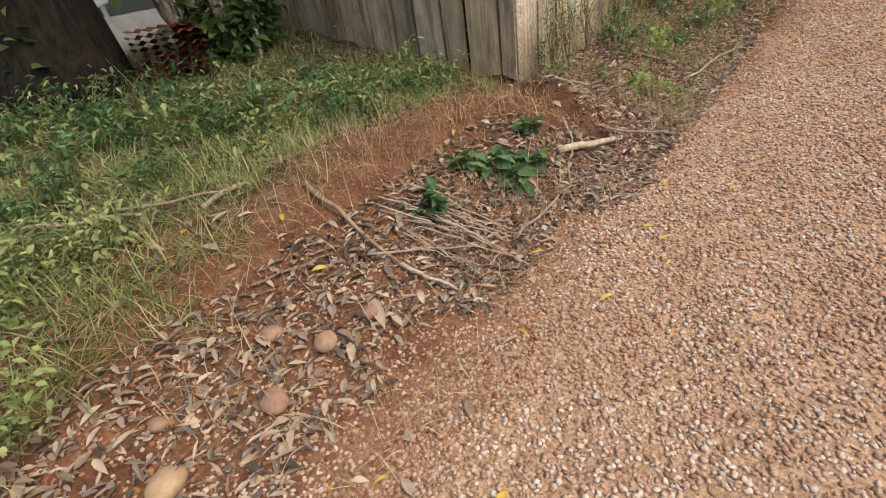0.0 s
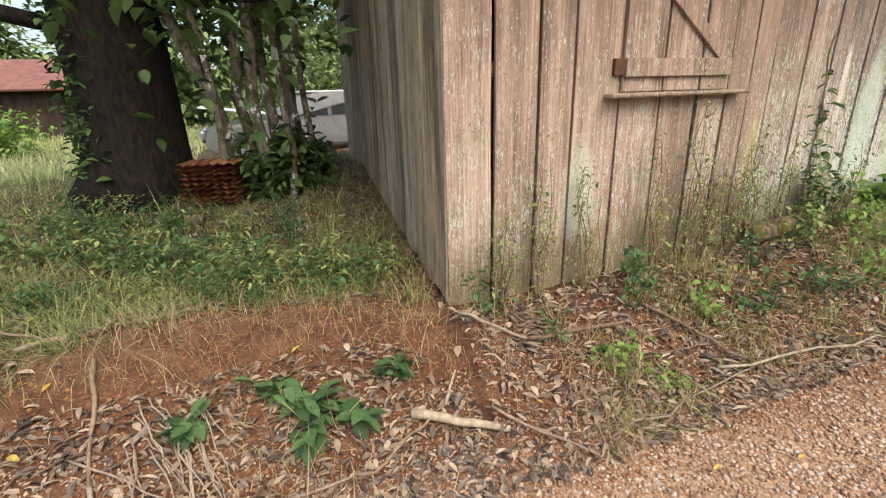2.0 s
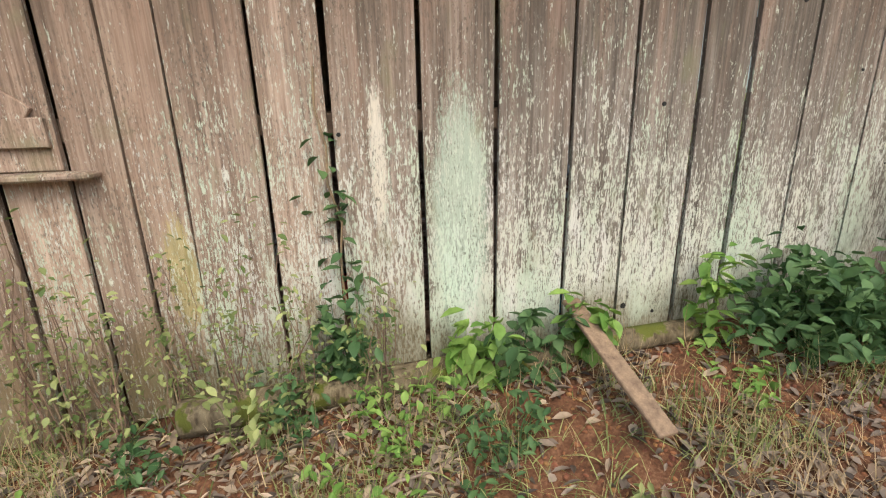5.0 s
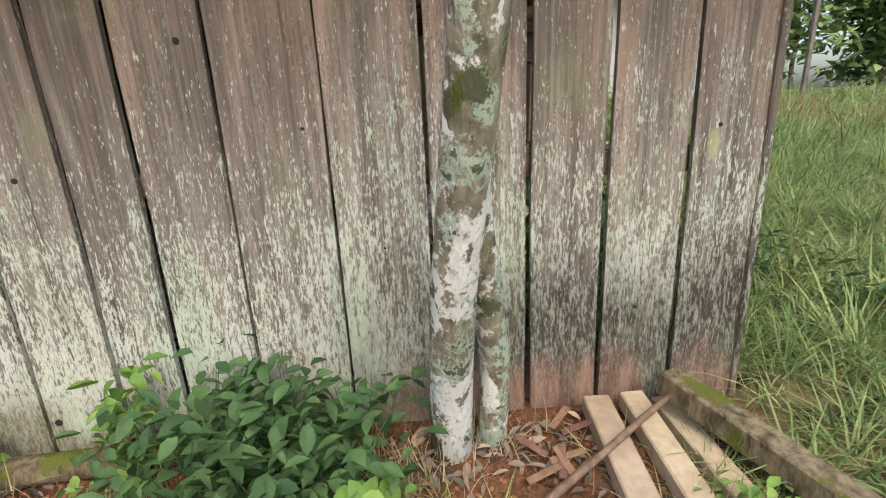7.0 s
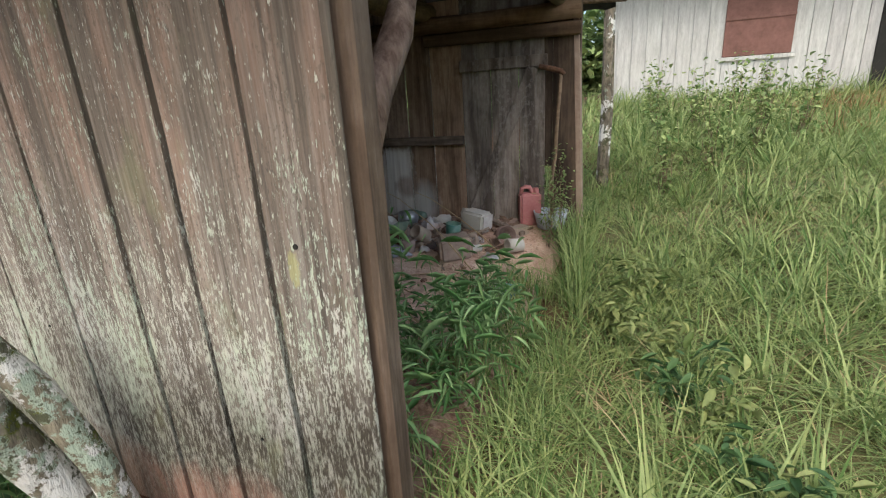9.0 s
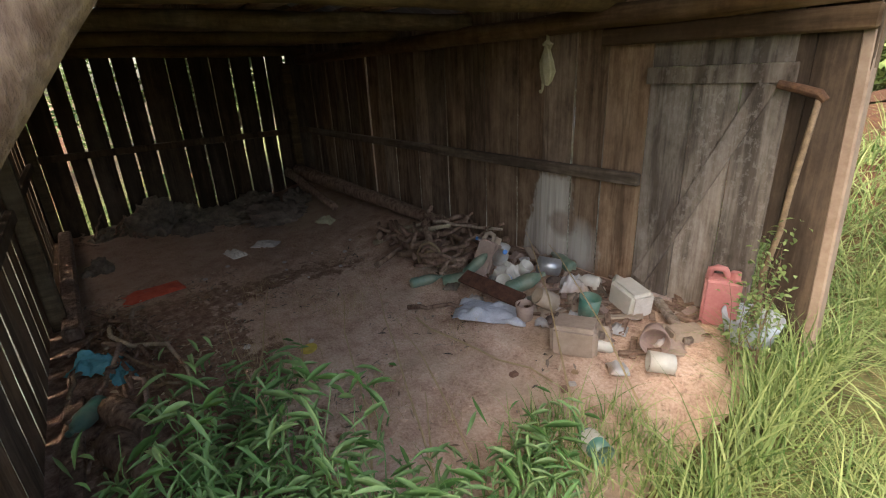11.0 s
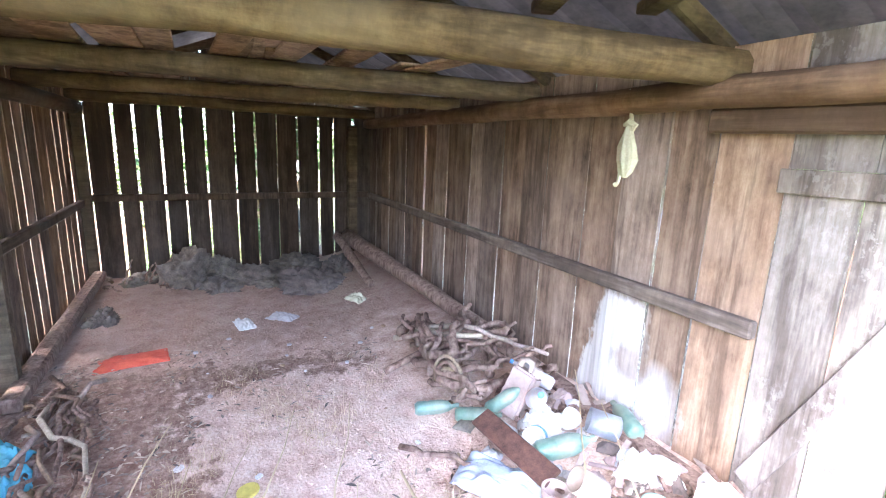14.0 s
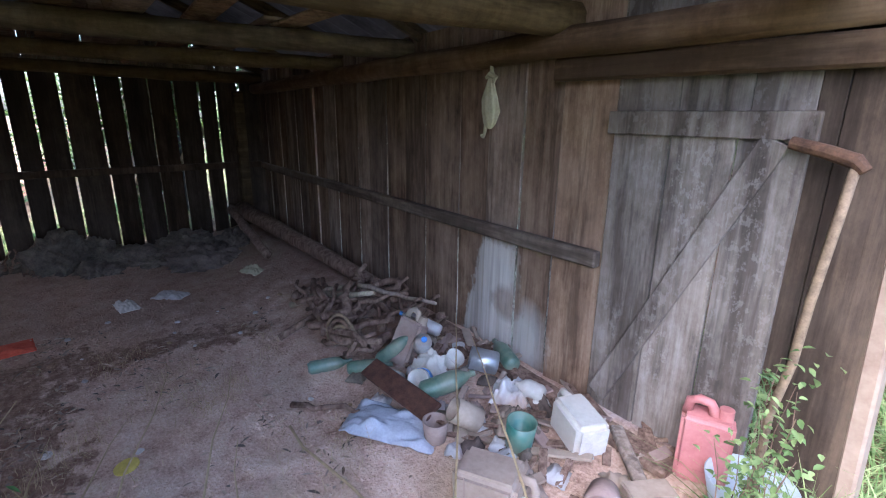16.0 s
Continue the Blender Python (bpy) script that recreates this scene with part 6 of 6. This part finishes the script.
vessel("green_tin", "crushed green and white tin in the grass", "tin can", pose(*fl(6.36, 2.18, 0.05), 84, 0, 70), 0.055, 0.055, 0.15, M_GREENPL, M_WHITE)
ob = part("lid", lathe(((0.05, 0), (0.056, 0.004), (0.056, 0.014), (0.05, 0.018)), 24), M_YELLOW, None)
tagged(ob, "yellow plastic lid on the floor", "lid").matrix_basis = pose(*fl(4.6, 1.475, 0.006), 8)
cloth("blue_garment", "pale blue crumpled garment on the heap", "cloth", 5.17, 2.66, 0.54, 0.28, 34, M_CLOTH, 3, 0.16, 0.08)
cloth("white_bag", "white and blue crumpled plastic bag", "plastic bag", 4.92, 3.08, 0.22, 0.2, 10, M_WHITE, 5, 0.2, 0.12)
cloth("clear_bag", "crumpled clear plastic bag in the rubbish", "plastic bag", 5.45, 3.25, 0.22, 0.2, 40, M_CLEAR, 6, 0.2, 0.1)
cloth("red_cloth", "bright red cloth on the floor", "cloth", 2.7, 0.76, 0.26, 0.5, 8, M_RED, 7, 0.08, 0.04)
cloth("paper_scrap", "dirty pale paper scrap", "paper", 2.22, 1.62, 0.26, 0.16, 10, M_PAPER, 8, 0.12, 0.05)
cloth("paper_scrap", "dirty pale paper scrap", "paper", 2.14, 1.98, 0.28, 0.18, 50, M_PAPER, 9, 0.14, 0.06)
cloth("yellowish_scrap", "yellowish crumpled paper on the earth floor", "paper", 2.1, 2.76, 0.24, 0.16, 30, M_BEIGE, 10, 0.14, 0.07)
cloth("teal_rag", "torn teal rag by the wall", "cloth", 3.85, 0.28, 0.26, 0.2, 60, M_TEAL, 11, 0.2, 0.1)
cloth("teal_rag", "torn teal rag by the wall", "cloth", 4.08, 0.42, 0.16, 0.14, 10, M_TEAL, 12, 0.2, 0.06)
def slumped(w, d, h, seed):
    """A sack that has sunk together: a flattened body with sharp creases."""
    bm = bmesh.new()
    bmesh.ops.create_icosphere(bm, subdivisions=5, radius=1)
    for v in bm.verts:
        p = v.co.copy()
        q = p * 1.6 + Vector((seed * 3.1, seed * 1.7, 0))
        fold = 1 - 3 * abs(noise.noise(q * 1.1)) + 0.7 * (1 - 3 * abs(noise.noise(q * 2.6))) + 0.35 * (1 - 3 * abs(noise.noise(q * 6)))
        s_ = 0.75 + 0.2 * fold + 0.45 * noise.noise(q * 0.6)
        v.co = Vector((p.x * w * 0.55 * s_, p.y * d * 0.55 * s_, max(-0.02, p.z) * h * 0.72 * s_))
    return bm


for k, (x, y, w, d, h) in enumerate(((0.5, 1.1, 0.62, 0.55, 0.5), (0.4, 1.5, 0.6, 0.5, 0.36), (0.75, 1.9, 0.8, 0.5, 0.24), (1.3, 2.45, 0.7, 0.5, 0.34), (0.55, 2.4, 0.8, 0.6, 0.34), (0.35, 0.6, 0.4, 0.36, 0.2), (1.7, 0.42, 0.3, 0.24, 0.16), (0.9, 2.85, 0.5, 0.4, 0.3), (0.9, 1.45, 0.5, 0.4, 0.2))):
    ob = part("dusty_sack", slumped(w, d, h, k + 1), M_SACK, None, "", True)
    ob.matrix_basis = pose(*fl(x, y, 0.0), 0, 0, 25 * k)
    tagged(ob, "dusty grey-brown sack heaped at the back", "sack", "sacks at the back")
for k in range(95):
    x, y = 4.35 + 2.0 * rng.random(), 2.75 + 0.75 * rng.random()
    a = rng.uniform(0, 3.14)
    L = rng.uniform(0.08, 0.3)
    s = thing("wood_scrap", "dusty wood scrap in the rubbish", "wood scrap", "scraps in the rubbish")
    part("wood", beam_between(fl(x, y, 0.02), fl(x + L * math.cos(a), y + min(L * math.sin(a), 0.12), rng.uniform(0.02, 0.07)), rng.uniform(0.02, 0.06), 0.015, 0.003), M_LOG if k % 3 else M_DUSTY, s)
for k in range(60):
    x, y = 4.4 + 2.0 * rng.random(), 2.7 + 0.7 * rng.random()
    ob = part("rubbish_scrap", sheet(rng.uniform(0.06, 0.16), rng.uniform(0.05, 0.12), 8, crumple(60 + k, 0.12, 0.05)), (M_DUSTY, M_SACK, M_PAPER, M_DUSTY, M_CLEAR)[k % 5], None, "", True)
    ob.matrix_basis = pose(*fl(x, y, 0.005), 0, 0, rng.uniform(0, 360))
    tagged(ob, "dusty scrap of plastic or paper", "rubbish", "scraps in the rubbish")
brd = thing("broken_board", "broken brown board lying on the garment", "board")
part("board", beam_between(fl(4.78, 2.72, 0.17), fl(5.34, 2.8, 0.1), 0.13, 0.025, 0.006, 25), M_RUST, brd)
for nm, lb, a, b, w, mt in (("short_plank", "weathered short plank beside the jerrycan", fl(6.0, 3.42, 0.05), fl(6.38, 3.12, 0.05), 0.06, M_DOOR), ("dusty_plank", "dusty plank along the wall foot", fl(4.5, 3.45, 0.02), fl(6.3, 3.4, 0.02), 0.14, M_LOG),
                            ("left_plank", "dusty plank lying by the slatted wall", fl(5.9, 0.12, 0.03), fl(4.2, 0.16, 0.03), 0.1, M_LOG)):
    s = thing(nm, lb, "plank")
    part("board", beam_between(a, b, w, 0.035, 0.006), mt, s)
brick = part("brick", rounded(0.2, 0.11, 0.09, 0.008), M_DUSTY, None)
tagged(brick, "dusty beige brick in the rubbish", "brick").matrix_basis = pose(*fl(6.32, 3.18), 0, 0, 60)
# roots and branches
for k in range(48):
    x, y, a = 3.4 + 1.15 * rng.random(), 2.65 + 0.65 * rng.random(), rng.uniform(0, 3.14)
    L = rng.uniform(0.25, 0.8)
    b = fl(min(max(x + L * math.cos(a), 3.2), 4.6), min(y + 0.5 * L * math.sin(a), 3.45), rng.uniform(0.03, 0.28))
    stick("dry_root", "twisted dusty root in a heap", fl(x, y, rng.uniform(0.02, 0.18)), b, rng.uniform(0.014, 0.04), M_LOG, 600 + k, "root", 0.09, "heap of roots")
for k in range(30):
    x, y, a = 3.0 + 1.5 * rng.random(), 0.2 + 0.5 * rng.random(), rng.uniform(-0.5, 0.5)
    L = rng.uniform(0.3, 0.9)
    stick("dry_branch", "dusty branch along the slatted wall", fl(x, y, 0.03), fl(x + L * math.cos(a), max(0.15, y + L * math.sin(a)), rng.uniform(0.02, 0.12)), rng.uniform(0.008, 0.02), M_LOG if k % 2 else M_TWIG, 650 + k, "branch", 0.06, "branches by the wall")
for k in range(14):
    x, y = 0.3 + 0.6 * rng.random(), 0.2 + 0.7 * rng.random()
    stick("dry_branch", "dusty branch along the slatted wall", fl(x, y, 0.03), fl(x + rng.uniform(0.1, 0.6), y + rng.uniform(-0.05, 0.3), rng.uniform(0.05, 0.4)), 0.013, M_LOG, 700 + k, "branch", 0.05, "branches by the wall")
for k, (a, b, r) in enumerate((((3.55, 2.72, 0.16), (4.3, 3.3, 0.24), 0.024), ((3.5, 2.9, 0.12), (4.15, 3.1, 0.27), 0.028), ((3.75, 2.5, 0.03), (3.95, 3.25, 0.22), 0.03), ((3.9, 3.1, 0.25), (4.55, 3.38, 0.22), 0.02), ((4.6, 2.3, 0.03), (5.0, 2.6, 0.05), 0.02), ((3.3, 2.75, 0.04), (3.75, 3.1, 0.2), 0.03))):
    stick("dry_branch", "thick forked dusty branch on the root heap", fl(*a), fl(*b), r, M_STICK if k % 2 else M_LOG, 760 + k, "branch", 0.05, "heap of roots")
for k, (r, x, y) in enumerate(((0.15, 4.25, 2.78), (0.12, 4.27, 2.77), (0.09, 4.3, 2.76))):
    hoop = thing("bent_hoop", "dark bent strap curled in the roots", "strap", "straps in the roots")
    part("strap", tube([(x + r * 0.7 * math.cos(a), y + 0.35 * r * math.cos(a), 0.42 + r * math.sin(a)) for a in np.arange(-0.6, 4.2, 0.3)], [0.013] * 16, 7, 0.05, k), M_TWIG, hoop, smooth=True)
for k, (a, b) in enumerate((((3.3, 0.4), (4.5, 0.75)), ((3.4, 0.5), (4.3, 0.6)), ((3.6, 0.35), (4.7, 0.5)), ((2.9, 0.3), (3.6, 0.62)), ((3.1, 0.65), (3.7, 0.35)))):
    stick("dry_branch", "dusty branch along the slatted wall", fl(*a, 0.05), fl(*b, 0.05), 0.018, M_LOG if k % 2 else M_STICK, 780 + k, "branch", 0.07, "branches by the wall")
chips = rows_of(5200, (2.6, 6.3, 0.25, 2.6), R, (0.012, 0.04), (0.02, 0.08), (0.01, 0.04), 3, pitch=(-0.4, 0.4), keep=lambda x, y: (y < 1.25) & patchy(x, y, 2.5, -0.1) | patchy(x, y, 2.5, 0.65), surface=earth_floor, lift=0.008)
strew("floor_litter", LEAVES, chips[::2], M_DARKLEAF, label="brown bark and leaf scraps on the earth floor", category="litter")
strew("pale_floor_litter", LEAVES, chips[1::2], M_DRY, label="pale dry leaf scraps on the earth floor", category="litter")
stick("wall_log", "round log lying along the wall", fl(0.5, 3.1, 0.32), fl(3.7, 3.4, 0.08), 0.105, M_LOG, 720, "log", 0.004)
stick("wall_log", "round log lying along the wall", fl(0.3, 3.0, 0.3), fl(1.9, 2.98, 0.06), 0.07, M_LOG, 721, "log", 0.004)
for k, (x, y, r, L) in enumerate(((4.85, 0.32, 0.09, 0.4), (4.5, 0.34, 0.08, 0.35), (5.2, 0.42, 0.07, 0.4))):
    stick("log_piece", "dusty log piece by the wall", fl(x, y, r * 0.8), fl(x + L, y + 0.12, r * 0.8), r, M_LOG, 730 + k, "log", 0.004, "log pieces")
stick("bleached_wand", "long pale straight stick on the floor", fl(4.86, 2.2, 0.09), fl(5.95, 2.42, 0.01), 0.008, M_STRAW, 740)
for k in range(30):
    x, y = 2.2 + 4.2 * rng.random(), 0.9 + 1.9 * rng.random()
    ob = part("floor_stone", rounded(0.05, 0.04, 0.025, 0.008), M_PAPER if k % 2 else M_COBBLE, None)
    tagged(ob, "small pale stone on the earth floor", "stone", "stones on the floor").matrix_basis = pose(*fl(x, y, -0.004), 0, 0, 50 * k) @ Matrix.Scale(rng.uniform(0.4, 1.2), 4)
crumbs = rows_of(12000, (0.3, 6.6, 0.3, 3.5), R, (0.003, 0.013), (0.003, 0.013), (0.002, 0.009), 4, surface=earth_floor)
strew("floor_crumbs", PEBBLES, crumbs, M_FLOOR, label="crumbs of dry earth on the floor", category="earth crumbs")
# hanging cloth bag and hoe
bag = thing("hanging_bag", "knotted beige cloth bag hanging on the wall", "cloth bag")
part("cord", tube(bend((4.89, 3.5, 2.31), (4.91, 3.51, 2.12), 4, 0.02, 1), [0.012, 0.011, 0.01, 0.012, 0.016], 8), M_BEIGE, bag)
part("knot", tube([(4.87, 3.5, 2.12), (4.91, 3.49, 2.135), (4.95, 3.5, 2.115), (4.93, 3.5, 2.09)], [0.012, 0.018, 0.016, 0.01], 8), M_BEIGE, bag)
bm = lathe(((0.012, 0), (0.045, 0.03), (0.062, 0.1), (0.055, 0.17), (0.036, 0.23), (0.016, 0.285), (0.022, 0.3), (0.008, 0.31)), 36)
for v in bm.verts:
    a = math.atan2(v.co.y, v.co.x)
    pleat = 1 + 0.16 * math.sin(7 * a + 9 * v.co.z) + 0.3 * noise.noise(v.co * 16)
    v.co.x, v.co.y = v.co.x * pleat + 0.03 * (0.28 - v.co.z), v.co.y * 0.5 * pleat
pouch = part("pouch", bm, M_BEIGE, bag, smooth=True)
pouch.matrix_basis = pose(4.905, 3.5, 1.83)
part("tail", tube([(4.9, 3.5, 1.9), (4.875, 3.5, 1.84), (4.87, 3.5, 1.8), (4.85, 3.5, 1.785)], [0.022, 0.012, 0.009, 0.016], 8), M_BEIGE, bag)
hoe = thing("hoe", "old hoe with a wooden handle leaning by the door", "hoe")
part("handle", tube(bend((6.57, 3.4, 0.36), (6.645, 3.5, 1.77), 6, 0.008, 5), [0.016] * 7, 9, 0.05), M_TWIG, hoe, smooth=True)
part("blade", tube([(6.67, 3.5, 1.745), (6.64, 3.5, 1.775), (6.56, 3.5, 1.8), (6.455, 3.5, 1.825)], [0.02, 0.026, 0.024, 0.022], 10), M_RUST, hoe)
